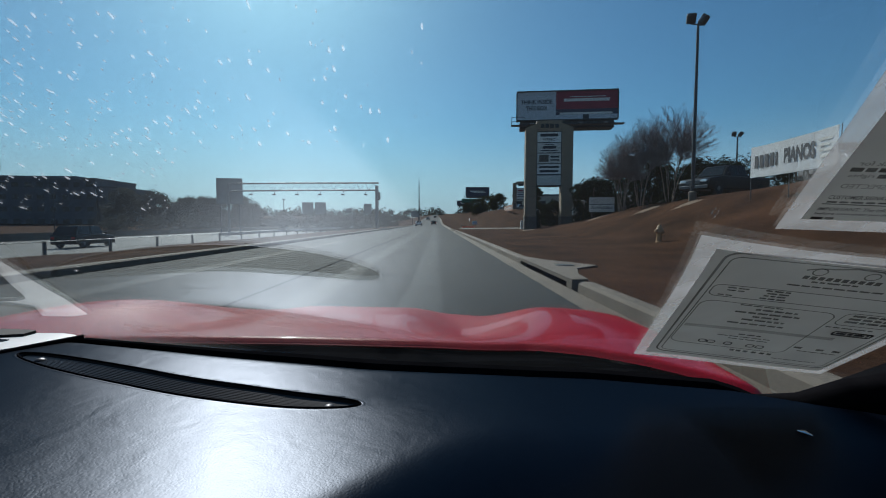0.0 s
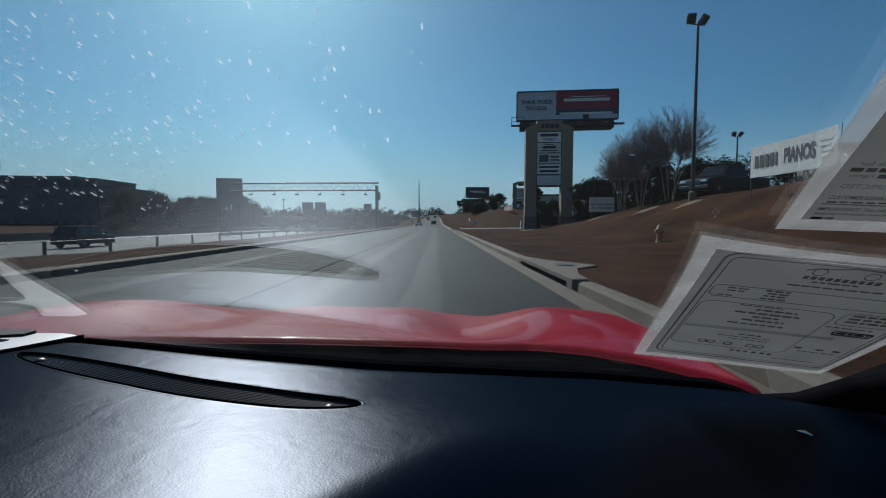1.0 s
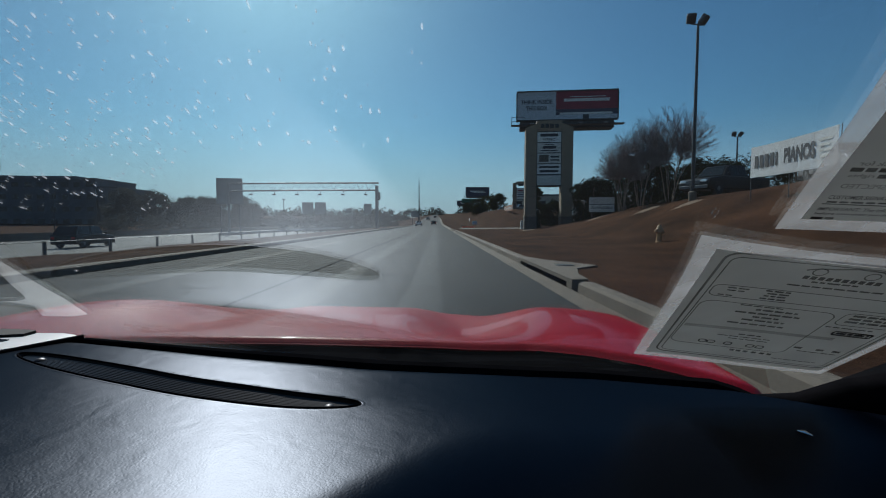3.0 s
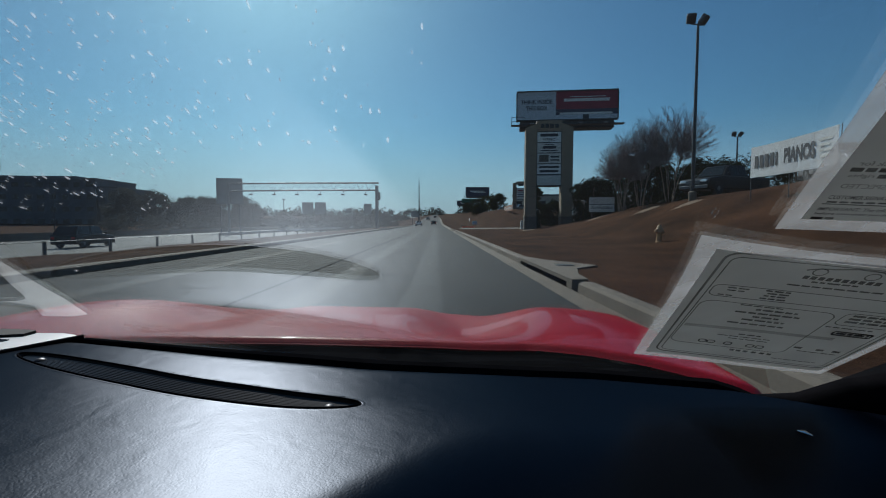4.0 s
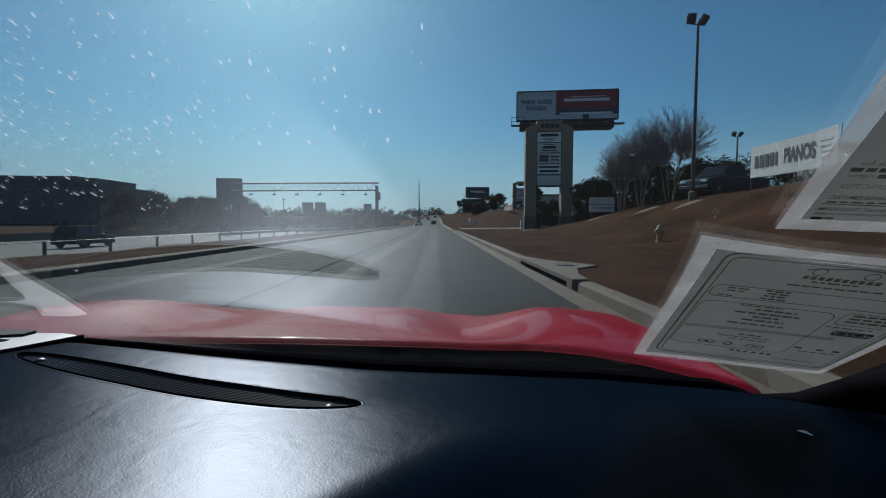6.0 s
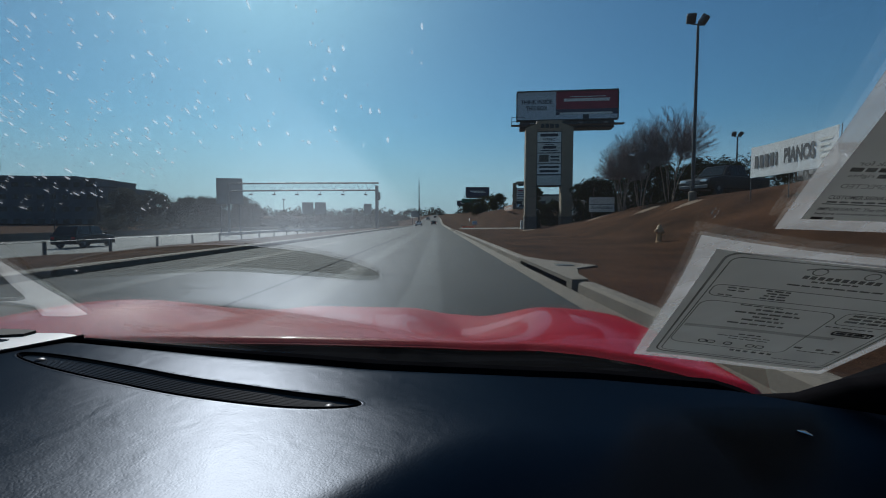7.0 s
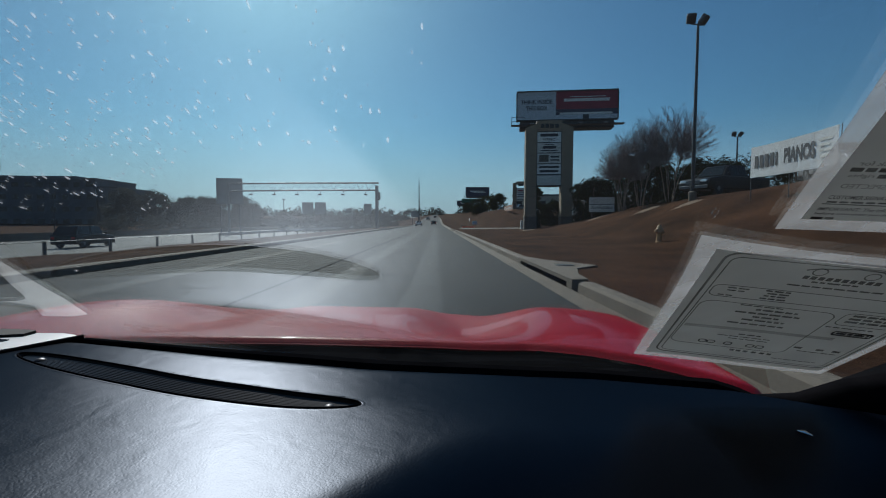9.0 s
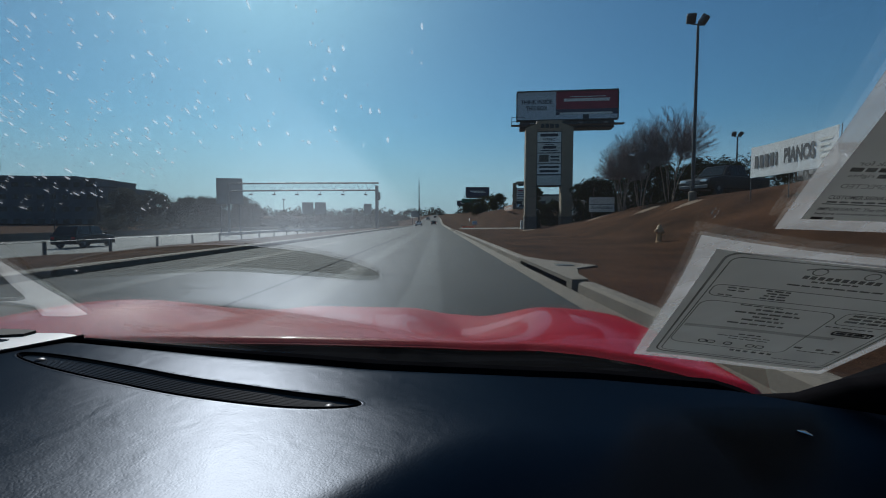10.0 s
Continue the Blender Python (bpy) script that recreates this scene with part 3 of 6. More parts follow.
tube(bm, [(pod_edge(y) + 0.001, y, 0.9075 - 0.20 * (1 - sstep(0.02, 0.20, y)) ** 2) for y in steps(0.05, 0.63, 60)], 0.003, 6)
car_part("seam_trim", bm, BLACK_TRIM, "", pod)

# dash face below and the dark cabin round the camera
bm = bmesh.new()
grid(bm, lambda x, t: (x, 0.025 - 0.03 * t, dash_z(x, 0.02) - 0.3 * t), steps(-1.14, 0.55, 20), steps(0, 1, 4))
car_part("dash_face", bm, VINYL)
bm = bmesh.new()
box(bm, -1.16, 0.54, -1.5, 0.6, 0.16, 0.22, 0.01)
car_part("floor_pan", bm, BLACK)
bm = bmesh.new()
box(bm, -1.16, 0.54, -1.55, -1.48, 0.2, 1.16, 0.02)
car_part("rear_bulkhead", bm, BLACK)
for x0, x1 in ((-1.19, -1.12), (0.50, 0.57)):
    bm = bmesh.new()
    box(bm, x0, x1, -1.5, 0.40, 0.25, 0.97, 0.02)
    car_part("door_panel", bm, BLACK)
bm = bmesh.new()
grid(bm, lambda x, y: (x, y, 1.225 - 0.12 * ((x - XC) / 0.8) ** 4 + 0.02 * math.sin(y)), steps(-1.12, 0.52, 16), steps(-1.5, 0.06, 8))
r = bmesh.ops.extrude_face_region(bm, geom=bm.faces[:])
bmesh.ops.translate(bm, vec=(0, 0, 0.03), verts=[v for v in r["geom"] if isinstance(v, bmesh.types.BMVert)])
smooth(car_part("roof", bm, BLACK))


# windshield: a raked sheet that leans further back and curves on the driver's side
def shield(x, z, inward=0.0):
    flat = 0.605 - (z - 0.885 + 0.11 * x) / 0.65
    u, w = -0.04 * math.log1p(math.exp(-max(x, -2) / 0.04)), z - 0.88
    curved = 0.5972 - 0.4119 * u - 0.267 * u * u - w * (2.224 - 0.2576 * u)
    k = sstep(-0.01, 0.45, x)
    return Vector((x, curved * (1 - k) + flat * k - inward, z))


bm = bmesh.new()
grid(bm, lambda x, t: shield(x, 0.80 - 0.03 * x + (1.225 - 0.80 + 0.03 * x) * t), steps(-1.08, 0.56, 120), steps(0, 1, 30))
r = bmesh.ops.extrude_face_region(bm, geom=bm.faces[:])
bmesh.ops.translate(bm, vec=(0, 0.0015, 0.0025), verts=[v for v in r["geom"] if isinstance(v, bmesh.types.BMVert)])
bmesh.ops.recalc_face_normals(bm, faces=bm.faces)
pane = smooth(car_part("windshield", bm, WINDSHIELD, "dusty laminated windshield with dried water spots"), 60)
pane.visible_shadow = False

# dried water spots on the glass
rnd = random.Random(11)
bm = bmesh.new()
for k in range(520):
    while True:
        x, z = rnd.uniform(-0.40, 0.0), rnd.uniform(1.06, 1.17)
        y = shield(x, z).y
        side_, lift_ = -x / y, (z - 1.07) / y
        if y > 0.05 and 0.02 < side_ < 1.05 and (0.16 < lift_ < 0.60 or (side_ > 0.55 and lift_ > 0.03 and rnd.random() < 0.25)) and rnd.random() < 0.25 + 0.75 * side_:
            break
    s = y * rnd.choice((0.4, 0.5, 0.6, 0.8, 1.0, 1.6)) * 0.0024
    n = 9
    st = rnd.uniform(0.8, 1.7)
    ring = []
    for i in range(n):
        a = 2 * math.pi * i / n
        q = s * rnd.uniform(0.45, 1.2)
        dx, dz = q * math.cos(a), q * st * math.sin(a) * 0.8
        ring.append(bm.verts.new(shield(x + dx, z + dz, 0.001)))
    bm.faces.new(ring)
r = bmesh.ops.extrude_face_region(bm, geom=bm.faces[:])
bmesh.ops.translate(bm, vec=(0, -0.0002, -0.0002), verts=[v for v in r["geom"] if isinstance(v, bmesh.types.BMVert)])
spots = car_part("water_film", bm, SPOT, "whitish dried water spots", pane)
spots["kind"] = "stuff"

# windshield frame: foot seal and the right pillar
bm = bmesh.new()
tube(bm, [(x, dash_base(x) + 0.012, dash_z(x, dash_base(x)) - 0.001 + 0.004 - 0.02 * sstep(0.36, 0.44, x)) for x in steps(-0.56, 0.44, 38)], [0.005 + 0.005 * sstep(-0.5, -0.1, x) for x in steps(-0.56, 0.44, 38)], 8)
smooth(car_part("foot_seal", bm, BLACK_TRIM))
for sx in (1, -1):
    bm = bmesh.new()
    pts = [(0.36, 0.575, 0.835), (0.41, 0.548, 0.832), (0.45, 0.53, 0.838), (0.50, 0.515, 0.856), (0.56, 0.50, 0.882), (0.60, 0.44, 0.96), (0.60, 0.34, 1.03), (0.57, 0.16, 1.16), (0.50, 0.03, 1.235)]
    if sx < 0:
        pts = [(2 * XC - x - 0.04, y + 0.16, z + 0.02) for x, y, z in pts]
    tube(bm, pts, [0.016, 0.018, 0.021, 0.026, 0.032, 0.032, 0.028, 0.026, 0.026], 10)
    smooth(car_part("windshield_pillar", bm, BLACK_TRIM))
# right end of the dash: door corner, and added chrome slivers that imitate glints on the vinyl
bm = bmesh.new()
grid(bm, lambda s, t: (0.40 + 0.40 * s, 0.545 - 0.06 * s - 0.30 * t, 0.832 + 0.022 * s - 0.02 * t * (1 - s)), steps(0, 1, 12), steps(0, 1, 12))
smooth(car_part("dash_corner", bm, BLACK_TRIM, "dark dash end cap beside the pillar"), 60)
bm = bmesh.new()
tube(bm, [(0.3585, 0.424, 0.8630), (0.362, 0.419, 0.8635), (0.364, 0.412, 0.8635)], [0.0008, 0.0022, 0.0006], 8)
car_part("crease_glint", bm, CHROME, "small chrome sliver imitating a glint on the vinyl")
bm = bmesh.new()
tube(bm, [(0.197, 0.297, 0.868), (0.207, 0.297, 0.8705), (0.218, 0.297, 0.868)], [0.0008, 0.0028, 0.0006], 8)
car_part("crease_glint", bm, CHROME, "small chrome sliver imitating a glint on the vinyl")


# bonnet, wings and cowl
def crown(y):
    return curve([(0.5, 0.805), (0.9, 0.822), (1.2, 0.824), (1.45, 0.803), (1.8, 0.722), (2.2, 0.60), (2.5, 0.47)], y)


def bonnet(y):
    return curve([(0.6, 0.815), (0.95, 0.81), (1.3, 0.785), (1.65, 0.748), (2.05, 0.675), (2.3, 0.61), (2.5, 0.47)], y)


def skin(u, y):
    a = abs(u)
    z = bonnet(y) - (0.060 if u > 0 else 0.030) * sstep(0.18, 0.40, a) * sstep(0.98, 1.4, y) * (1 - 0.6 * sstep(1.7, 2.3, y))
    ridge = sstep(0.38, 0.68, a)
    z = z * (1 - ridge) + crown(y) * ridge - 0.022 * u
    if a > 0.68:
        w_ = 0.07 if u > 0 else 0.0
        z -= (0.9 if u < 0 else 0.45) * (a - 0.68) ** 2 + 0.30 * sstep(0.79 + w_, 0.90 + w_, a) ** 1.6
    return z


def cowl_edge(u):
    """Where the bonnet's rear lip ends over the cowl."""
    return line([(0, 0.985), (0.30, 0.975), (0.51, 0.945), (0.62, 0.895), (0.705, 0.843), (0.77, 0.80), (0.83, 0.76), (0.90, 0.73), (0.98, 0.72)], abs(u))


bm = bmesh.new()
grid(bm, lambda u, t: (XC + u, cowl_edge(u) + (2.5 - cowl_edge(u)) * t, skin(u, cowl_edge(u) + (2.5 - cowl_edge(u)) * t) - 0.012 * (1 - sstep(0, 0.012, t))), steps(-0.90, 0.97, 187), [0, 0.004, 0.008, 0.014] + steps(0.02, 1, 100))
body = smooth(car_part("bonnet", bm, RED, "glossy red bonnet with bulging wings"), 70)
bm = bmesh.new()
grid(bm, lambda u, t: (XC + u, 0.60 + (cowl_edge(u) + 0.02 - 0.60) * t, skin(u, cowl_edge(u)) - 0.022 - 0.06 * (1 - t) ** 1.5), steps(-0.80, 0.80, 60), steps(0, 1, 12))
cowl = smooth(car_part("cowl", bm, BLACK_TRIM, "black wiper cowl under the glass"), 60)
for x0, x1, dz in ((-0.62, -0.08, 0.016), (-0.05, 0.42, 0.012)):
    bm = bmesh.new()
    tube(bm, [(x, 0.845 + 0.03 * math.sin((x - x0) * 6), 0.785 - 0.022 * (x - XC) + dz) for x in steps(x0, x1, 14)], 0.006, 6)
    w = smooth(car_part("wiper", bm, BLACK_TRIM, "black wiper arm at rest"))
    bm = bmesh.new()
    box(bm, x1 - 0.05, x1 - 0.01, 0.835, 0.86, 0.785 - 0.022 * (x1 - XC), 0.80 - 0.022 * (x1 - XC), 0.004)
    car_part("wiper_pivot", bm, BLACK_TRIM, "", w)
bm = bmesh.new()
box(bm, XC - 0.86, XC + 0.86, 2.3, 2.46, 0.28, 0.55, 0.05)
car_part("nose", bm, RED)
for sx in (-1, 1):
    for y in (1.35, -1.0):
        wm = Matrix.Translation((XC + sx * 0.74, y, 0.33)) @ Matrix.Rotation(math.pi / 2, 4, "Y")
        bm = bmesh.new()
        lathe(bm, [(0.20, -0.11), (0.31, -0.11), (0.33, -0.09), (0.33, 0.09), (0.31, 0.11), (0.20, 0.11)], 28, wm)
        w = smooth(car_part("wheel", bm, TYRE))
        bm = bmesh.new()
        lathe(bm, [(0.05, -0.09), (0.20, -0.10), (0.20, 0.10), (0.05, 0.09)], 20, wm)
        car_part("rim", bm, CHROME, "", w)


# ================= papers behind the windshield =================
def paper_sheet(name, label, lay, margin):
    """A laminated sheet that lies against the glass: its corner, its width and height and its bend, as (x, z) pairs."""
    def at(u, v, inward):
        w_ = (1, u, v, u * v, v * v, u * u, u * v * v, u * u * v, v ** 3)
        return shield(*(sum(k * q[i] for k, q in zip(w_, lay)) for i in (0, 1)), inward)
    ob = thing(name, *at(0, 0, 0), 0, label, "paper")
    inv = Matrix.Translation(-at(0, 0, 0))

    def patch(pname, u0, u1, v0, v1, inward, material, parent, thick=0.0004, n=10):
        b = bmesh.new()
        nu, nv = max(1, int(n * abs(u1 - u0)) + 1), max(1, int(n * abs(v1 - v0)) + 1)
        grid(b, lambda u, v: at(u, v, inward), steps(u0, u1, nu), steps(v0, v1, nv))
        r_ = bmesh.ops.extrude_face_region(b, geom=b.faces[:])
        bmesh.ops.translate(b, vec=(0, thick, 0), verts=[v for v in r_["geom"] if isinstance(v, bmesh.types.BMVert)])
        bmesh.ops.transform(b, matrix=inv, verts=b.verts)
        return part(pname, b, material, parent)

    film = patch("laminate", 0, 1, 0, 1, 0.0025, FILM, ob, n=16)
    film["label"] = "clear laminate with whitish margin"
    sheet = patch("sheet", margin, 1 - margin, margin, 1 - margin, 0.0036, PAPER, ob, n=16)

    def pbar(u0, u1, v0, v1, material=INK, pname="print_line"):
        return patch(pname, u0, u1, v0, v1, 0.0046, material, sheet, 0.0001)

    def pword(text, u, v, w, h, material=INK, mirrored=False):
        o = words("lettering", text, 1.0, material, sheet, Matrix.Identity(4), 0.0, 1.0)
        hs = [p.co.y for p in o.data.vertices]
        span = max(hs) - min(hs)
        for p in o.data.vertices:
            uu = u + (-p.co.x if mirrored else p.co.x) * w
            p.co = inv @ at(uu, v + p.co.y / span * h, 0.0046)
        return o

    def pline(pts, wide, material=INK_SOFT, pname="print_line"):
        """A ruled line of even width through (u, v) points."""
        b, prev = bmesh.new(), None
        for i_, (u, v) in enumerate(pts):
            a_, c_ = pts[max(i_ - 1, 0)], pts[min(i_ + 1, len(pts) - 1)]
            if len(pts) > 3 and pts[0] == pts[-1] and i_ in (0, len(pts) - 1):
                a_, c_ = pts[-2], pts[1]
            t_ = Vector((c_[0] - a_[0], c_[1] - a_[1])).normalized()
            n_ = Vector((-t_.y, t_.x)) * wide / 2
            now = [b.verts.new(inv @ at(u + q * n_.x, v + q * n_.y, 0.0046)) for q in (1, -1)]
            if prev:
                b.faces.new((prev[0], prev[1], now[1], now[0]))
            prev = now
        return part(pname, b, material, sheet)
    return ob, pbar, pword, pline


low, pbar, pword, pline = paper_sheet("lower_window_sheet", "laminated white sales sheet taped inside the windshield, print showing through", ((0.2374, 0.9116), (0.2507, -0.0356), (-0.1024, 0.1830), (0.0533, -0.0518), (0.0034, -0.0259), (-0.0214, 0.0097), (-0.0050, 0.0489), (0.0107, 0.0032), (-0.0105, -0.0048)), 0.05)


def rounded(u0, u1, v0, v1, r_, n=5):
    """A closed outline with rounded corners."""
    out = []
    for cu_, cv_, a0 in ((u1 - r_, v1 - r_, 0), (u0 + r_, v1 - r_, 90), (u0 + r_, v0 + r_, 180), (u1 - r_, v0 + r_, 270)):
        for k in range(n + 1):
            a = radians(a0 + 90 * k / n)
            out.append((cu_ + r_ * math.cos(a), cv_ + 0.85 * r_ * math.sin(a)))
    return out + out[:1]


def text_line(u0, u1, v, h, material, rn_):
    """One unreadable line: short bars like words."""
    u = u0
    while u < u1 - 0.01:
        w_ = min(rn_.uniform(0.018, 0.05), u1 - u)
        pbar(u, u + w_, v - h / 2, v + h / 2, material)
        u += w_ + 0.007


for o_, w_ in ((0.0, 0.009), (0.022, 0.005)):            # double ruled frame
    pline(rounded(0.083 + o_, 0.935 - o_, 0.085 + o_, 0.955 - o_, 0.05 - o_ * 0.6), w_)
pline(rounded(0.115, 0.905, 0.675, 0.765, 0.03), 0.005)
pline(rounded(0.115, 0.655, 0.215, 0.650, 0.05), 0.005)
pline(rounded(0.680, 0.905, 0.555, 0.662, 0.03), 0.005)
rnd = random.Random(3)
for v, a_, b_ in ((0.752, 0.305, 0.40), (0.734, 0.32, 0.41), (0.716, 0.315, 0.40), (0.696, 0.31, 0.41)):
    text_line(a_, b_, v, 0.010, INK_GREY, rnd)
for v, a_, b_ in ((0.746, 0.165, 0.245), (0.728, 0.17, 0.235), (0.692, 0.15, 0.205)):
    text_line(a_, b_, v, 0.008, INK_GREY, rnd)
for v, a_, b_, h_ in ((0.632, 0.27, 0.44, 0.008), (0.606, 0.345, 0.515, 0.013), (0.575, 0.275, 0.54, 0.013), (0.545, 0.36, 0.47, 0.013), (0.515, 0.33, 0.51, 0.013), (0.478, 0.285, 0.525, 0.013), (0.372, 0.385, 0.485, 0.010), (0.345, 0.30, 0.54, 0.008), (0.322, 0.36, 0.55, 0.008)):
    text_line(a_, b_, v, h_, INK_GREY, rnd)
pline([(0.125, 0.412), (0.30, 0.418), (0.50, 0.424), (0.68, 0.428), (0.77, 0.430)], 0.026, FOLD, "fold_mark")
for u0 in (0.245, 0.285, 0.365, 0.47, 0.515):            # hidden numbers, as outlined bars
    pline(rounded(u0, u0 + 0.034, 0.246, 0.278, 0.012), 0.007, INK, "number_bar")
for u0 in (0.42, 0.45, 0.485, 0.525, 0.565, 0.60):
    pbar(u0, u0 + 0.022, 0.184, 0.204, INK_GREY, "number_bar")
for v in (0.640, 0.615, 0.590):
    text_line(0.71, 0.885, v, 0.015, INK_GREY, rnd)
text_line(0.67, 0.86, 0.535, 0.008, INK_GREY, rnd)
pline(rounded(0.73, 0.885, 0.470, 0.505, 0.012), 0.010, INK)
text_line(0.745, 0.875, 0.488, 0.016, INK, rnd)
for u0 in (0.67, 0.77, 0.845):
    pbar(u0, u0 + 0.035, 0.298, 0.316, INK_GREY, "name_bar")
text_line(0.70, 0.88, 0.275, 0.008, INK_GREY, rnd)
text_line(0.64, 0.86, 0.155, 0.008, INK_GREY, rnd)
# a plain line drawing in place of a mark, and its bars of lettering
pline([(0.36, 0.902), (0.40, 0.917), (0.45, 0.921), (0.52, 0.934), (0.60, 0.929), (0.66, 0.905), (0.69, 0.885)], 0.007)
for c_ in (0.411, 0.590):
    pline([(c_ + 0.024 * math.cos(a), 0.898 + 0.019 * math.sin(a)) for a in steps(0, 2 * math.pi, 16)], 0.005)
for u0 in (0.375, 0.402, 0.430, 0.458, 0.486, 0.514, 0.542, 0.570, 0.598, 0.625):
    pbar(u0, u0 + 0.020, 0.852, 0.872, INK_GREY, "name_bar")
text_line(0.42, 0.585, 0.838, 0.009, INK_GREY, rnd)
text_line(0.35, 0.70, 0.808, 0.009, INK_GREY, rnd)

high, pbar, pword, pline = paper_sheet("upper_window_sheet", "laminated white form taped inside the windshield above another sheet", ((0.1680, 1.0668), (0.2545, -0.0077), (-0.1316, 0.1133), (-0.1171, 0.0576), (0.0357, -0.0475), (0.0952, -0.0028)), 0.045)
pword("CUSTOMER SIGNATURE", 0.151, 0.130, 0.175, 0.0130)
text_line(0.068, 0.33, 0.1135, 0.006, INK_GREY, random.Random(4))
pline([(0.060, 0.106), (0.50, 0.100), (0.94, 0.100)], 0.0040)
pword("IMPORTANT: The information", 0.179, 0.0865, 0.237, 0.0125)
pword("before consumer purchase", 0.166, 0.0695, 0.208, 0.0120)
text_line(0.061, 0.092, 0.051, 0.010, INK, random.Random(5))
text_line(0.098, 0.12, 0.051, 0.008, INK_GREY, random.Random(6))
pword("Ask for", 0.112, 0.2385, 0.085, 0.0135, INK_GREY, True)
text_line(0.062, 0.30, 0.2205, 0.012, INK_GREY, random.Random(7))
pword("rights", 0.098, 0.202, 0.060, 0.0135, INK_GREY, True)
text_line(0.136, 0.30, 0.202, 0.012, INK_GREY, random.Random(8))
pword("INSPECTED", 0.138, 0.168, 0.135, 0.0150, INK_GREY, True)
text_line(0.075, 0.16, 0.345, 0.011, INK, random.Random(9))
rnd = random.Random(9)
for v in (0.2385, 0.168):
    text_line(0.225 if v < 0.2 else 0.17, 0.9, v, 0.012, INK_GREY, rnd)
for v in (0.40, 0.42, 0.44, 0.48, 0.52, 0.56, 0.60, 0.65, 0.70):
    text_line(0.12, 0.9, v, 0.010, INK_GREY, rnd)


# ================= things along the road =================
def hydrant(x, y):
    ob = thing("fire_hydrant", x, y, ground_z(x, y) + uneven(x, y) - 0.02, 12, "old cream-painted fire hydrant on the grass verge", "hydrant")
    b = bmesh.new()
    lathe(b, [(0.15, 0), (0.15, 0.04), (0.105, 0.06), (0.10, 0.36), (0.125, 0.38), (0.125, 0.42), (0.11, 0.44), (0.11, 0.52)], 20)
    smooth(part("barrel", b, HYDRANT, ob))
    b = bmesh.new()
    lathe(b, [(0.14, 0.52), (0.14, 0.55), (0.115, 0.57), (0.10, 0.64), (0.06, 0.70), (0.03, 0.72), (0.028, 0.77)], 20)
    smooth(part("bonnet", b, HYDRANT, ob))
    for sx in (-1, 1):
        b = bmesh.new()
        lathe(b, [(0.05, 0.08), (0.05, 0.15), (0.065, 0.15), (0.065, 0.19), (0.03, 0.20)], 14, Matrix.Translation((0, 0, 0.46)) @ Matrix.Rotation(sx * math.pi / 2, 4, "Y"))
        smooth(part("side_cap", b, HYDRANT, ob))
    b = bmesh.new()
    lathe(b, [(0.07, 0.08), (0.07, 0.15), (0.088, 0.15), (0.088, 0.20), (0.03, 0.21)], 16, Matrix.Translation((0, 0, 0.43)) @ Matrix.Rotation(math.pi / 2, 4, "X"))
    smooth(part("pumper_cap", b, HYDRANT, ob))


hydrant(8.9, 17.6)


def pylon_sign(x, y, z, rz, w, h, deep, panels, label, rows):
    """Two legs and a head of stucco with a column of name boards between them."""
    ob = thing("pylon_sign", x, y, z, rz, label, "sign")
    leg = w * 0.235
    for x0 in (0, w - leg):
        b = bmesh.new()
        box(b, x0, x0 + leg, 0, deep, 1.45, h * 0.93, 0.03)
        part("leg", b, STUCCO, ob)
        b = bmesh.new()
        box(b, x0 - 0.06, x0 + leg + 0.06, -0.06, deep + 0.06, -0.8, 1.40, 0.03)
        part("leg_base", b, STUCCO_DARK, ob, "dark stone leg base")
        b = bmesh.new()
        box(b, x0 - 0.10, x0 + leg + 0.10, -0.10, deep + 0.10, 1.40, 1.52, 0.03)
        part("leg_cap", b, STUCCO, ob)
    b = bmesh.new()
    prism(b, [(0.002, h * 0.93 - 0.3), (deep - 0.002, h * 0.93 - 0.3), (deep - 0.002, h), (0.002, h)], leg, w - leg)
    part("head", b, STUCCO, ob)
    b = bmesh.new()
    prof = [(-0.06, h * 0.93), (w * 0.12, h * 0.955), (w * 0.30, h * 0.985), (w * 0.5, h), (w * 0.7, h * 0.985), (w * 0.88, h * 0.955), (w + 0.06, h * 0.93)]
    a = [b.verts.new((px_, -0.05, pz)) for px_, pz in prof]
    c = [b.verts.new((px_, deep + 0.05, pz)) for px_, pz in prof]
    b.faces.new(a), b.faces.new(c[::-1])
    for i in range(len(prof)):
        j = (i + 1) % len(prof)
        b.faces.new((a[i], c[i], c[j], a[j]))
    bmesh.ops.recalc_face_normals(b, faces=b.faces)
    part("arched_top", b, STUCCO, ob)
    for zj in steps(2.4, h * 0.88, 7):
        b = bmesh.new()
        box(b, -0.004, leg + 0.004, -0.004, deep + 0.004, zj - 0.015, zj + 0.015)
        part("joint", b, STUCCO_DARK, ob)
    b = bmesh.new()
    x0, x1 = leg - 0.02, w - leg + 0.02
    box(b, x0, x1, deep * 0.12, deep * 0.88, panels[-1][0] - 0.12, panels[0][1] + 0.12)
    frame_ = part("board_frame", b, DARK_STEEL, ob, "dark metal board frame")
    for (z0, z1, material) in panels:
        b = bmesh.new()
        box(b, x0 + 0.09, x1 - 0.09, deep * 0.12 - 0.05, deep * 0.12 + 0.02, z0, z1, 0.01)
        part("name_board", b, material, frame_)
    rows(ob, w, deep * 0.12 - 0.055)
    return ob


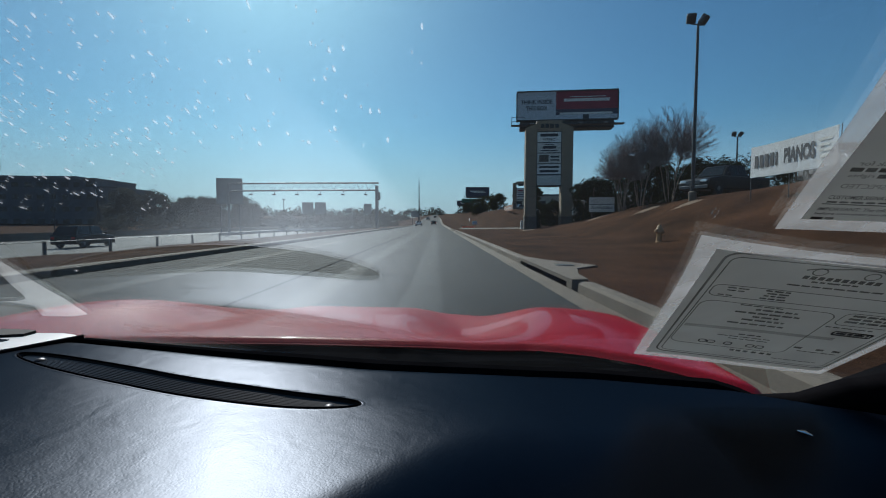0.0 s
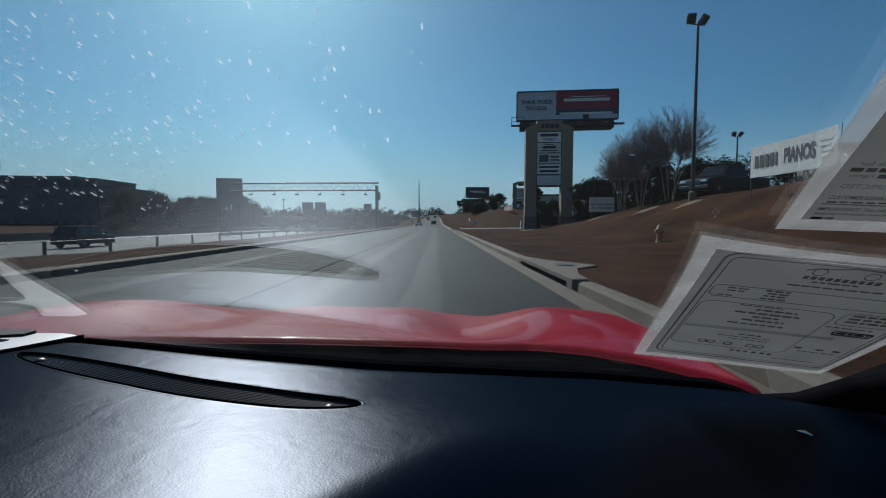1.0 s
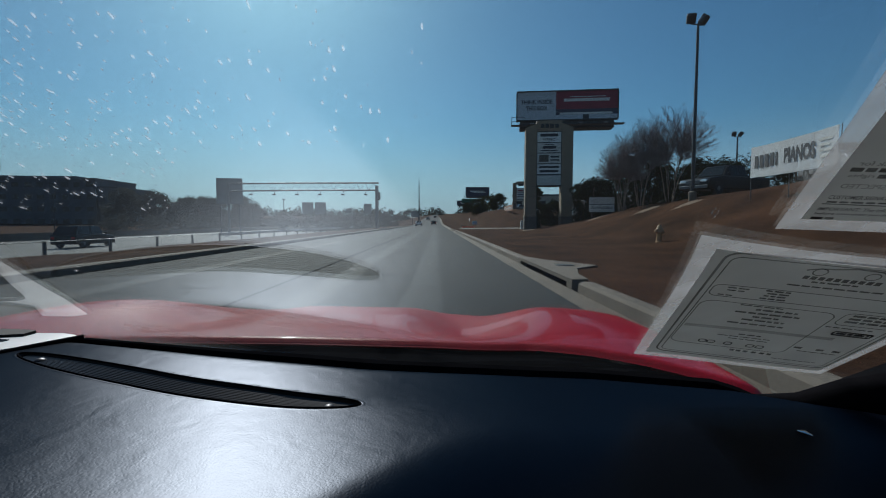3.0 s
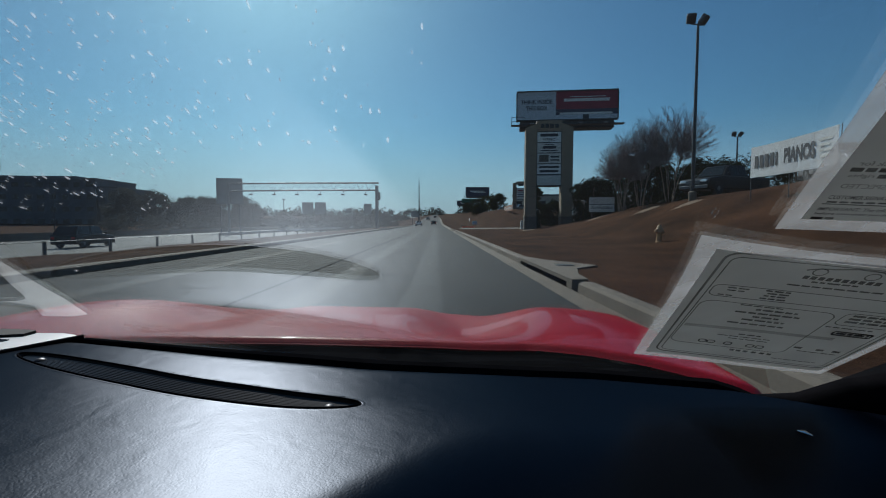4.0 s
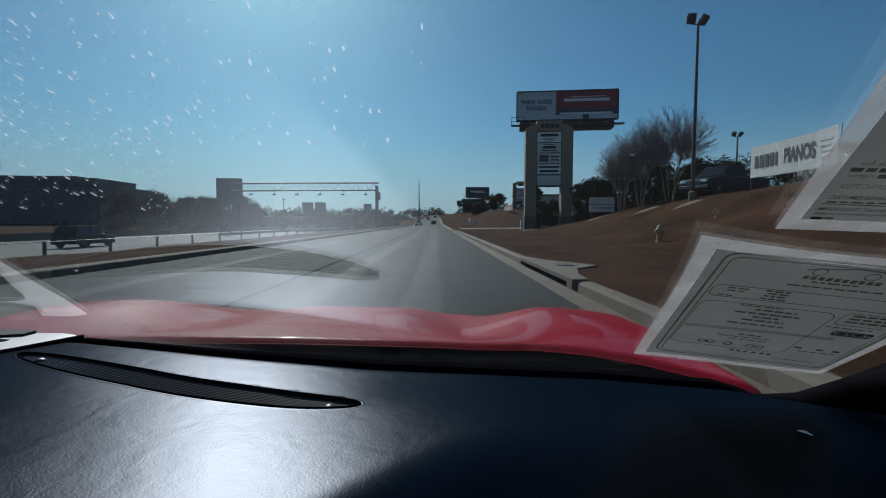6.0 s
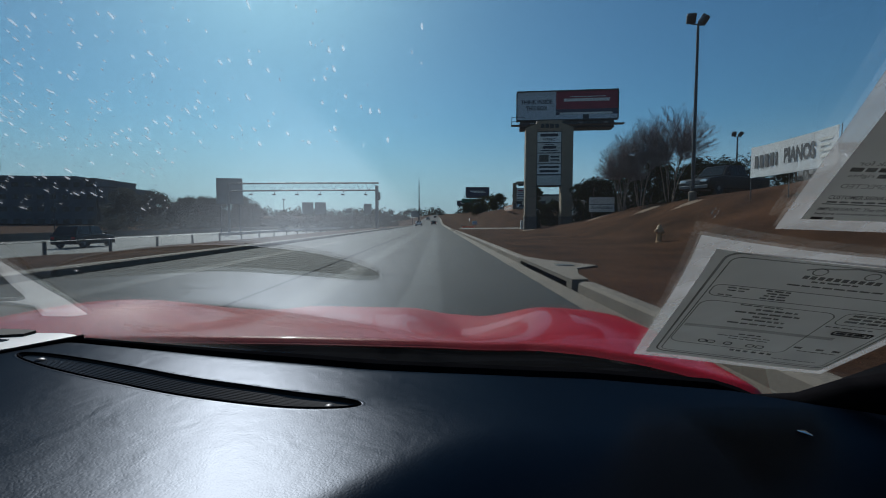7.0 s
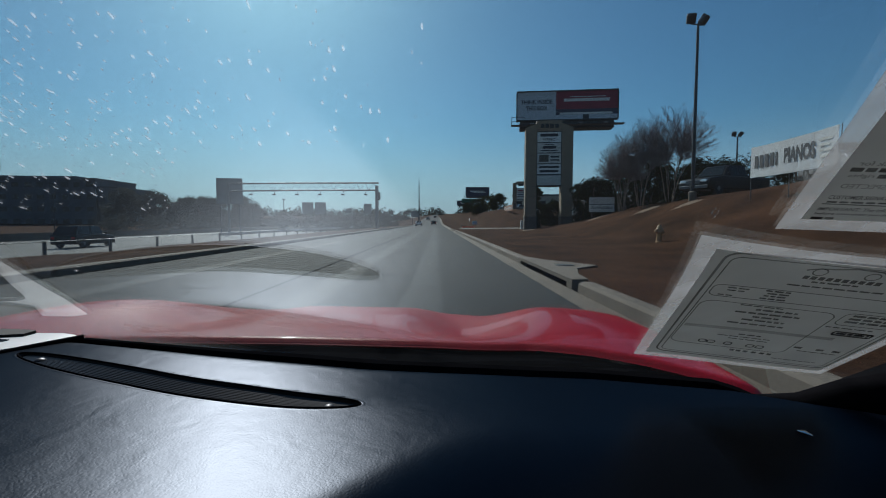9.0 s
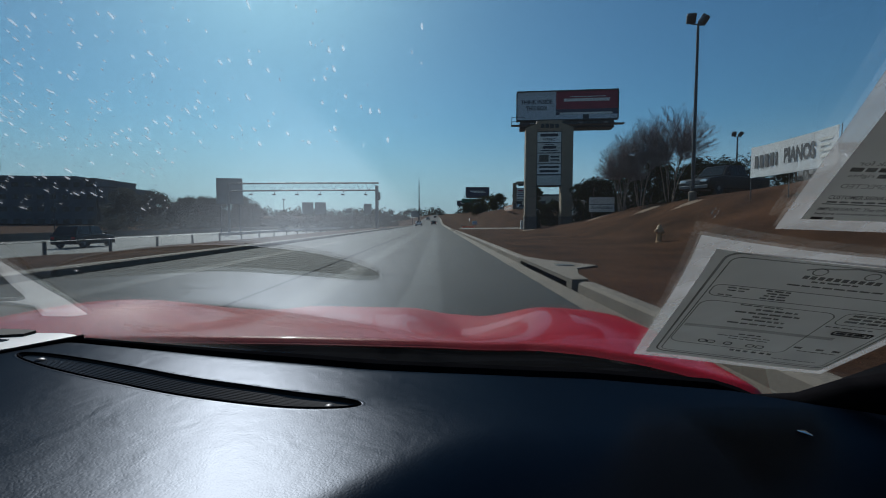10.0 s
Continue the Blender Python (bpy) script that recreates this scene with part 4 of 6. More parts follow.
def rows_a(ob, w, yy):
    m = Matrix.Translation((w / 2, yy, 0)) @ FACE
    words("lettering", "PIANO", 0.30, DARK_STEEL, ob, m @ Matrix.Translation((0, 9.62, 0)), width=1.25)
    bars("name_bar", ob, DARK_STEEL, [(-0.95, 0.95, 10.08, 0.30)], m)
    bars("name_bar", ob, DARK_STEEL, [(-0.7, 0.75, 8.78, 0.28), (-0.9, 0.9, 8.45, 0.10), (-0.5, 0.5, 9.07, 0.07)], m)
    bars("name_bar", ob, DARK_STEEL, [(0.15, 1.05, 7.78, 0.18), (0.15, 1.05, 7.45, 0.16)], m)
    bars("picture_patch", ob, STUCCO_DARK, [(-1.05, -0.05, 7.62, 0.75)], m)
    bars("name_bar", ob, DARK_STEEL, [(-1.05, 1.05, 6.70, 0.20), (-1.0, 1.0, 6.25, 0.24)], m)
    mm = Matrix.Translation((w / 2, -0.055, 0)) @ FACE
    bars("number_bar", ob, DARK_STEEL, [(-0.95, -0.55, 11.02, 0.42), (-0.45, -0.05, 11.02, 0.42), (0.05, 0.45, 11.02, 0.42), (0.55, 0.95, 11.02, 0.42)], mm)


pylon_sign(9.55, 48.0, 0.3, -6, 5.0, 11.6, 1.5,
           [(9.35, 10.40, WHITE), (8.25, 9.25, CREAM), (7.10, 8.15, CREAM), (5.95, 7.0, WHITE), (4.75, 5.80, CREAM)],
           "tall tan stucco shopping centre pylon with five name boards", rows_a)


def rows_b(ob, w, yy):
    m = Matrix.Translation((w / 2, yy, 0)) @ FACE
    bars("name_bar", ob, MAROON, [(-0.7, 0.7, 4.6, 0.3)], m)
    bars("name_bar", ob, NAVY, [(-0.7, 0.7, 3.6, 0.3)], m)
    bars("number_bar", ob, DARK_STEEL, [(-0.6, 0.6, 6.0, 0.5)], Matrix.Translation((w / 2, -0.055, 0)) @ FACE)


pylon_sign(19.3, 113, 4.5, -8, 4.0, 6.9, 1.1, [(4.2, 5.1, CREAM), (3.2, 4.1, WHITE), (2.4, 3.1, CREAM)],
           "cream stucco pylon sign on the far grass bank", rows_b)


def billboard(x, y, z, rz, w, h, zc, label, art, group="billboards"):
    """A framed poster face on one steel column, with a catwalk and lamps."""
    ob = thing("billboard", x, y, z, rz, label, "billboard", group)
    zb, zt = zc - h / 2, zc + h / 2
    b = bmesh.new()
    tube(b, [(0.6, 1.2, -1.0), (0.6, 1.2, zb - 0.4), (0.6, 1.2, zt - 0.6)], [0.55, 0.5, 0.45], 16)
    smooth(part("column", b, DARK_STEEL, ob))
    b = bmesh.new()
    box(b, -w / 2, w / 2, 0, 0.5, zb, zt, 0.03)
    part("panel", b, SIGN_BACK, ob)
    for x0, x1, z0, z1 in ((-w / 2 - 0.1, w / 2 + 0.1, zt, zt + 0.16), (-w / 2 - 0.1, w / 2 + 0.1, zb - 0.16, zb), (-w / 2 - 0.14, -w / 2, zb, zt), (w / 2, w / 2 + 0.14, zb, zt)):
        b = bmesh.new()
        box(b, x0, x1, -0.14, 0.55, z0, z1)
        part("frame", b, DARK_STEEL, ob)
    b = bmesh.new()
    box(b, -w / 2 + 0.4, w / 2 - 0.4, 0.1, 2.3, zb - 1.25, zb - 0.17, 0.05)
    part("torsion_beam", b, DARK_STEEL, ob)
    b = bmesh.new()
    box(b, -w / 2 - 0.9, w / 2 + 0.7, -1.3, -0.25, zb - 1.0, zb - 0.9)
    walkway = part("catwalk", b, DARK_STEEL, ob)
    for k, xx in enumerate(steps(-w / 2 - 0.9, w / 2 + 0.7, 9)):
        b = bmesh.new()
        tube(b, [(xx, -0.3, zb - 0.85), (xx, -1.28, zb - 0.95)], 0.05, 5)
        if k in (0, 1):
            tube(b, [(xx, -1.28, zb - 0.95), (xx, -1.28, zb + 0.15)], 0.035, 5)
        part("bracket", b, DARK_STEEL, walkway)
    b = bmesh.new()
    for zz in (zb - 0.4, zb + 0.15):
        tube(b, [(-w / 2 - 0.9, -1.28, zz), (-w / 2 + 0.9, -1.28, zz)], 0.03, 5)
    part("handrail", b, DARK_STEEL, walkway)
    for xx in (-w * 0.36, -w * 0.12, w * 0.12, w * 0.36):
        b = bmesh.new()
        box(b, xx - 0.28, xx + 0.28, -1.75, -1.4, zb - 0.95, zb - 0.75, 0.04)
        part("floodlight", b, STEEL, walkway)
    art(ob, w, h, zc)
    return ob


def art_a(ob, w, h, zc):
    m = Matrix.Translation((0, -0.006, zc)) @ FACE
    for x0, x1, z0, z1, mt in ((-w / 2, -w * 0.11, -h / 2, h / 2, POSTER), (-w * 0.11, w / 2, -h * 0.14, h / 2, MAROON), (-w * 0.11, w / 2, -h * 0.34, -h * 0.14, NAVY), (-w * 0.11, w / 2, -h / 2, -h * 0.34, POSTER)):
        b = bmesh.new()
        box(b, x0, x1, z0, z1, 0, 0.006, m=m)
        part("poster", b, mt, ob)
    words("lettering", "THINK INSIDE", 0.62, INK, ob, m @ Matrix.Translation((-w * 0.305, 0.55, 0)), 0.012, w * 0.32, bold=0.03)
    words("lettering", "THIS BOX", 0.62, INK, ob, m @ Matrix.Translation((-w * 0.305, -0.35, 0)), 0.012, w * 0.22, bold=0.03)
    bars("name_bar", ob, CREAM, [(-w * 0.03, w * 0.42, 0.75, 0.42), (0.4, w * 0.38, 1.2, 0.1)], m, 0.012)
    bars("name_bar", ob, CREAM, [(-w * 0.07, w * 0.45, -1.18, 0.30)], m, 0.012)
    bars("plate", ob, DARK_STEEL, [(w * 0.16, w * 0.22, -h * 0.42, h * 0.16)], m, 0.012)


def art_dull(ob, w, h, zc):
    m = Matrix.Translation((0, -0.006, zc)) @ FACE
    b = bmesh.new()
    box(b, -w / 2, w / 2, -h / 2, h / 2, 0, 0.006, m=m)
    part("poster", b, NAVY, ob)
    bars("name_bar", ob, CREAM, [(-w * 0.3, w * 0.3, 0.3, 0.5), (-w * 0.2, w * 0.35, -0.7, 0.4)], m, 0.012)


billboard(19.0, 65.5, 0.2, -7, 14.3, 4.0, 17.9, "large roadside billboard with a white and maroon poster", art_a)
billboard(26.5, 290, 8, -4, 15.2, 5.6, 13.0, "distant dark billboard on a steel column", art_dull)
billboard(29.0, 470, 10, -3, 15.5, 4.6, 11.5, "far green-grey billboard on a steel column", art_dull)


def lamp_pole(x, y, z, h, r, heads, rz, label):
    ob = thing("lamp_pole", x, y, z, rz, label, "lamp pole", "floodlight poles")
    b = bmesh.new()
    tube(b, [(0, 0, -0.5), (0, 0, 0.3), (0, 0, h * 0.5), (0, 0, h)], [r * 1.15, r * 1.1, r * 0.9, r * 0.7], 12)
    smooth(part("pole", b, DARK_STEEL, ob))
    b = bmesh.new()
    lathe(b, [(r * 2.2, -0.3), (r * 2.2, 0.45), (r * 1.3, 0.5)], 16)
    part("footing", b, CONCRETE, ob, "round concrete footing")
    b = bmesh.new()
    tube(b, [(-0.42, 0, h - 0.05), (0.42, 0, h - 0.05)], 0.04, 8)
    arm = part("cross_arm", b, DARK_STEEL, ob)
    for k in range(heads):
        sx = -0.4 + 0.8 * k / max(1, heads - 1)
        b = bmesh.new()
        box(b, -0.24, 0.24, -0.14, 0.14, -0.26, 0.26, 0.05, Matrix.Translation((sx, 0.05, h + 0.28)) @ Matrix.Rotation(radians(-28 + 56 * k), 4, "Z") @ Matrix.Rotation(radians(38), 4, "X"))
        hd = part("floodlight_head", b, DARK_STEEL, arm)
    return ob


lamp_pole(14.75, 25.5, ground_z(14.75, 25.5), 9.9, 0.10, 2, 8, "tall dark steel pole with two floodlights on the bank")
lamp_pole(34.5, 51, 2.0, 8.9, 0.11, 2, 0, "slim steel pole with two square floodlights behind trees")


def board_sign(x, y, z, w, h, leg, rz, label, material, text=(), name="board_sign", back=False, legs=2):
    """A flat panel on posts."""
    ob = thing(name, x, y, z, rz, label, "sign")
    b = bmesh.new()
    box(b, -w / 2, w / 2, -0.03, 0.03, leg, leg + h, 0.008)
    part("panel", b, material, ob)
    for xx in ((-w * 0.36, w * 0.36) if legs == 2 else (0,)):
        b = bmesh.new()
        rr = max(0.03, 0.022 * w)
        box(b, xx - rr, xx + rr, 0.03, 0.03 + 2 * rr, -0.5, leg + h * 0.9)
        part("post", b, DARK_STEEL, ob)
    if back:
        for zz in (0.2, 0.5, 0.8):
            b = bmesh.new()
            box(b, -w / 2 + 0.02, w / 2 - 0.02, -0.08, -0.03, leg + h * zz - 0.04, leg + h * zz + 0.04)
            part("rail", b, STEEL, ob)
    m = Matrix.Translation((0, -0.031, leg + h / 2)) @ FACE
    for kind_, arg in text:
        if kind_ == "word":
            words("lettering", arg[0], arg[1], arg[4], ob, m @ Matrix.Translation((arg[2], arg[3], 0)), 0.006, arg[5])
        else:
            bars("name_bar", ob, arg[1], arg[0], m, 0.006)
    return ob


board_sign(13.6, 36.5, ground_z(13.6, 36.5), 2.0, 1.2, 0.35, -10, "white wooden real estate board on short posts", CREAM,
           [("word", ("AVAILABLE", 0.20, 0, -0.26, INK, 1.7)), ("bars", ([(-0.98, 0.98, 0.02, 0.05)], INK)), ("bars", ([(-0.7, 0.7, 0.3, 0.14)], CREAM))])

# white banner tied along the top of the bank
ban = thing("banner", 12.9, 18.2, 2.75, -95, "long white vinyl banner tied to posts on the bank", "banner")
b = bmesh.new()
grid(b, lambda u, v: (u * 4.4, 0.006 * math.sin(u * 9) + 0.004 * math.sin(u * 23 + v * 3), v * 1.22 + 0.14 - 0.04 * math.sin(math.pi * u)), steps(0, 1, 40), steps(0, 1, 8))
r = bmesh.ops.extrude_face_region(b, geom=b.faces[:])
bmesh.ops.translate(b, vec=(0, 0.012, 0), verts=[v for v in r["geom"] if isinstance(v, bmesh.types.BMVert)])
BANNER = sheet_mat("banner_vinyl", (0.88, 0.88, 0.87), 0.4)
smooth(part("cloth", b, BANNER, ban), 60)
m = Matrix.Translation((0, -0.014, 0.72)) @ FACE
words("lettering", "PIANOS", 0.54, INK, ban, m @ Matrix.Translation((2.72, 0, 0)), 0.0, 1.5, bold=0.045)
bars("name_bar", ban, INK, [(0.28 + 0.31 * k, 0.50 + 0.31 * k - 0.1 * (k == 4), 0.0, 0.50) for k in range(5)], m, 0.002)
bars("name_bar", ban, CREAM, [(3.65, 4.2, 0.3, 0.08), (3.65, 4.1, 0.12, 0.08), (3.7, 4.2, -0.06, 0.08), (3.7, 4.15, -0.25, 0.08)], m, 0.002)
for xx in (-0.05, 2.2, 4.45):
    b = bmesh.new()
    tube(b, [(xx, 0.06, -0.8), (xx, 0.06, 1.40)], 0.014, 8)
    part("post", b, STEEL, ban)


def vehicle(name, x, y, z, rz, paint, label, style="sedan", category="car", group="", lit=False):
    """A car with body, glass, wheels and lamps; it faces -y at rz 0."""
    ob = thing(name, x, y, z, rz, label, category, group)
    L, W = {"sedan": (4.7, 1.8), "suv": (4.9, 1.92), "pickup": (5.6, 1.98)}[style]
    h1, h2, gc = {"sedan": (0.92, 1.45, 0.22), "suv": (1.08, 1.78, 0.26), "pickup": (1.15, 1.85, 0.34)}[style]
    y0, y1 = -L / 2, L / 2
    b = bmesh.new()
    prism(b, [(y0 + 0.05, gc), (y1 - 0.05, gc + 0.06), (y1, gc + 0.28), (y1 - 0.04, h1 - 0.02), (y0 + 1.3, h1), (y0 + 0.28, h1 - 0.14), (y0 + 0.02, h1 - 0.36), (y0, gc + 0.15)], -W / 2, W / 2)
    bmesh.ops.bevel(b, geom=b.edges[:], offset=0.07, segments=3, affect="EDGES", profile=0.6)
    smooth(part("body", b, paint, ob), 50)
    cab = {"sedan": (y0 + 1.15, y0 + 1.95, y1 - 1.35, y1 - 0.55), "suv": (y0 + 1.15, y0 + 1.75, y1 - 0.55, y1 - 0.12), "pickup": (y0 + 1.35, y0 + 2.05, y0 + 3.45, y0 + 3.65)}[style]
    b = bmesh.new()
    wi, wt = W / 2 - 0.06, W / 2 - 0.24
    lo = [b.verts.new(p) for p in ((-wi, cab[0], h1 - 0.04), (wi, cab[0], h1 - 0.04), (wi, cab[3], h1 - 0.04), (-wi, cab[3], h1 - 0.04))]
    hi = [b.verts.new(p) for p in ((-wt, cab[1], h2), (wt, cab[1], h2), (wt, cab[2], h2), (-wt, cab[2], h2))]
    b.faces.new(hi), b.faces.new(lo[::-1])
    for i in range(4):
        b.faces.new((lo[i], lo[(i + 1) % 4], hi[(i + 1) % 4], hi[i]))
    bmesh.ops.recalc_face_normals(b, faces=b.faces)
    bmesh.ops.bevel(b, geom=b.edges[:], offset=0.05, segments=2, affect="EDGES")
    smooth(part("cabin", b, paint, ob), 50)

    def pane_(p, out):
        bb = bmesh.new()
        c = sum((Vector(q) for q in p), Vector()) / 4
        vs_ = [bb.verts.new(c + (Vector(q) - c) * 0.84 + Vector(out)) for q in p]
        f = bb.faces.new(vs_)
        r_ = bmesh.ops.extrude_face_region(bb, geom=[f])
        bmesh.ops.translate(bb, vec=Vector(out) * -1.5, verts=[v for v in r_["geom"] if isinstance(v, bmesh.types.BMVert)])
        part("window", bb, DARK_GLASS, ob)
    A = ((-wi, cab[0], h1), (wi, cab[0], h1), (wt, cab[1], h2), (-wt, cab[1], h2))
    pane_(A, (0, -0.012, 0.006))
    pane_(((-wi, cab[3], h1), (wi, cab[3], h1), (wt, cab[2], h2), (-wt, cab[2], h2)), (0, 0.012, 0.006))
    mid = (cab[1] + cab[2]) / 2
    for s in (-1, 1):
        pane_(((s * wi, cab[0] + 0.2, h1), (s * wi, mid, h1), (s * wt, mid, h2), (s * wt, cab[1], h2)), (s * 0.014, 0, 0.004))
        pane_(((s * wi, mid, h1), (s * wi, cab[3] - 0.2, h1), (s * wt, cab[2], h2), (s * wt, mid, h2)), (s * 0.014, 0, 0.004))
        for yy in (y0 + 0.9, y1 - 0.95):
            rr = 0.33 if style == "sedan" else 0.39
            wm = Matrix.Translation((s * (W / 2 - 0.10), yy, rr)) @ Matrix.Rotation(math.pi / 2, 4, "Y")
            b = bmesh.new()
            lathe(b, [(rr * 0.62, -0.11), (rr * 0.95, -0.11), (rr, -0.08), (rr, 0.08), (rr * 0.95, 0.11), (rr * 0.62, 0.11)], 22, wm)
            w_ = smooth(part("wheel", b, TYRE, ob))
            b = bmesh.new()
            lathe(b, [(0.03, -0.118), (rr * 0.3, -0.112), (rr * 0.6, -0.10), (rr * 0.6, 0.10), (rr * 0.3, 0.112), (0.03, 0.118)], 16, wm)
            part("rim", b, STEEL, w_)
        b = bmesh.new()
        box(b, s * W * 0.34 - 0.19, s * W * 0.34 + 0.19, y0 - 0.012, y0 + 0.16, h1 - 0.40, h1 - 0.22, 0.03)
        part("headlight", b, LAMP_GLASS, ob)
        b = bmesh.new()
        box(b, s * W * 0.39 - 0.13, s * W * 0.39 + 0.13, y1 - 0.12, y1 + 0.015, h1 - 0.36, h1 - 0.14, 0.03)
        part("tail_light", b, TAIL, ob)
        b = bmesh.new()
        box(b, s * (W / 2 + 0.09) - 0.09, s * (W / 2 + 0.09) + 0.09, cab[0] + 0.22, cab[0] + 0.32, h1 + 0.02, h1 + 0.18, 0.03)
        part("wing_mirror", b, paint, ob)
    for yy, nm in ((y0 - 0.03, "front_bumper"), (y1 - 0.07, "rear_bumper")):
        b = bmesh.new()
        box(b, -W * 0.47, W * 0.47, yy, yy + 0.10, gc + 0.06, gc + 0.26, 0.03)
        part(nm, b, STEEL if style == "pickup" else BLACK, ob)
    b = bmesh.new()
    box(b, -W * 0.22, W * 0.22, y0 - 0.01, y0 + 0.05, h1 - 0.48, h1 - 0.24, 0.02)
    part("grille", b, STEEL if style == "pickup" else BLACK, ob)
    if style == "pickup":
        b = bmesh.new()
        box(b, -W / 2 + 0.12, W / 2 - 0.12, cab[3] + 0.1, y1 - 0.12, h1 - 0.02, h1 + 0.012)
        part("bed_cover", b, BLACK, ob)
    return ob


def on_bank(x, y):
    return ground_z(x, y) + uneven(x, y)


vehicle("pickup_truck", 17.9, 27.5, on_bank(17.9, 27.5), -68, CAR_BLACK, "dark pickup truck parked at the top of the bank", "pickup", "pickup")
vehicle("parked_car", 17.6, 19.0, on_bank(17.6, 19) - 0.02, -20, CAR_SILVER, "silver car parked behind a banner", "sedan")
vehicle("suv", -29.5, 37.5, -1.0, 185, CAR_BLACK, "black sport utility vehicle on the highway", "suv", "car")
vehicle("sedan", -4.9, 122, road_z(122), 180, CAR_SILVER, "silver sedan on the road ahead", "sedan", "car", "cars ahead")
vehicle("sedan", -1.1, 158, road_z(158), 180, CAR_BLACK, "black sedan far ahead on the road", "sedan", "car", "cars ahead")
vehicle("sedan", -4.6, 235, road_z(235), 180, CAR_GREY, "grey sedan near the far crest", "sedan", "car", "cars ahead")
vehicle("sedan", -1.3, 330, road_z(330), 180, CAR_BLACK, "dark sedan near the far crest", "sedan", "car", "cars ahead")
for k, (x, y, p, st) in enumerate(((23, 96, CAR_SILVER, "sedan"), (23.5, 101, CAR_BLACK, "suv"), (24, 124, CAR_GREY, "sedan"), (24, 131, CAR_SILVER, "suv"), (24, 138, CAR_BLACK, "sedan"), (24.5, 146, CAR_RED, "sedan"), (25, 155, CAR_SILVER, "sedan"), (25, 163, CAR_GREY, "suv"))):
    vehicle("parked_car", x, y, ground_z(x, y), 90 + 6 * (k % 3), p, "car parked in a row above the grass bank", st, "car", "cars parked on the bank")

# sign gantry over the highway
gan = thing("sign_gantry", -9.6, 71, 0, 0, "long galvanised truss gantry over the highway with lamps", "gantry")
for dy in (0, 1.0):
    b = bmesh.new()
    tube(b, [(0, dy, -0.5), (0, dy, 6.9)], 0.20, 12)
    smooth(part("post", b, STEEL, gan))
b = bmesh.new()
for z0, z1 in ((1.0, 3.4), (3.4, 6.0)):
    tube(b, [(0, 0, z0), (0, 1.0, z1)], 0.05, 6)
part("post_brace", b, STEEL, gan)
for dy, zz in ((0, 6.2), (1.0, 6.2), (0, 7.35), (1.0, 7.35)):
    b = bmesh.new()
    tube(b, [(0.3, dy, zz), (-13, dy, zz - 0.04), (-23.8, dy, zz - 0.16)], 0.085, 8)
    part("chord", b, STEEL, gan)
for k in range(17):
    x0 = 0.2 - 1.4 * k
    b = bmesh.new()
    for dy in (0, 1.0):
        tube(b, [(x0, dy, 6.2), (x0 - 0.7, dy, 7.3), (x0 - 1.4, dy, 6.2)], 0.03, 5)
    tube(b, [(x0, 0, 7.33), (x0 - 1.4, 1.0, 7.3)], 0.03, 5)
    part("lattice", b, STEEL, gan)
for k in range(6):
    x0 = -1.6 - 3.6 * k
    b = bmesh.new()
    tube(b, [(x0, 0, 6.2), (x0, -0.4, 5.6)], 0.03, 5)
    box(b, x0 - 0.28, x0 + 0.28, -0.75, -0.35, 5.35, 5.55, 0.05)
    part("lamp", b, STEEL, gan)
b = bmesh.new()
tube(b, [(-23.6, 0.5, -1.5), (-23.6, 0.5, 7.2)], 0.20, 12)
part("post", b, STEEL, gan)
b = bmesh.new()
box(b, 0.15, 0.55, 0.2, 0.8, 4.6, 5.9, 0.04)
part("control_box", b, STEEL, gan)

board_sign(-38.8, 84, -0.9, 4.6, 4.8, 5.4, 10, "dark weathered highway sign seen from behind", SIGN_BACK, back=True)
board_sign(-9.6, 62, 0.1, 1.05, 1.45, 2.1, 4, "small grey road sign on two posts beside the kerb", SIGN_BACK, back=True, name="road_sign")
board_sign(-54.0, 187, 0.4, 4.6, 5.0, 4.0, 4, "paired grey highway sign seen from behind", SIGN_BACK, back=True, name="highway_sign")
board_sign(-48.8, 187, 0.4, 4.6, 5.0, 4.0, 4, "paired grey highway sign seen from behind", SIGN_BACK, back=True, name="highway_sign")
board_sign(-38.5, 195, 0.4, 2.8, 1.9, 4.8, 4, "far grey highway sign panel", SIGN_BACK, back=True, name="highway_sign")
board_sign(-7.6, 158, 0.6, 2.9, 2.2, 2.3, 0, "dark road sign beside the far lane", SIGN_BACK, name="road_sign")
board_sign(18.0, 250, 3, 8.0, 2.4, 9.0, -5, "long green road sign far ahead", GREEN_SIGN, name="road_sign")
board_sign(8.9, 104, ground_z(8.9, 104), 1.1, 0.8, 0.25, 0, "small white board standing in the grass", WHITE, name="yard_sign")
board_sign(-30.8, 25.2, -1.0, 0.9, 0.9, 0.3, 20, "small white marker board by the highway", WHITE, name="marker_board", legs=1)
board_sign(-61.2, 60, -0.9, 5.4, 4.4, 9.0, 20, "pale roadside sign board on tall posts", CREAM, name="tall_sign")
mast = thing("radio_mast", -6.1, 154, 0.3, 0, "slender dark steel mast", "mast")
b = bmesh.new()
tube(b, [(0, 0, -1), (0, 0, 9), (0, 0, 15.8)], [0.22, 0.18, 0.10], 10)
part("pole", b, DARK_STEEL, mast)
b = bmesh.new()
box(b, -0.3, 0.3, -0.3, 0.3, -0.6, 0.25, 0.03)
part("footing", b, CONCRETE, mast)
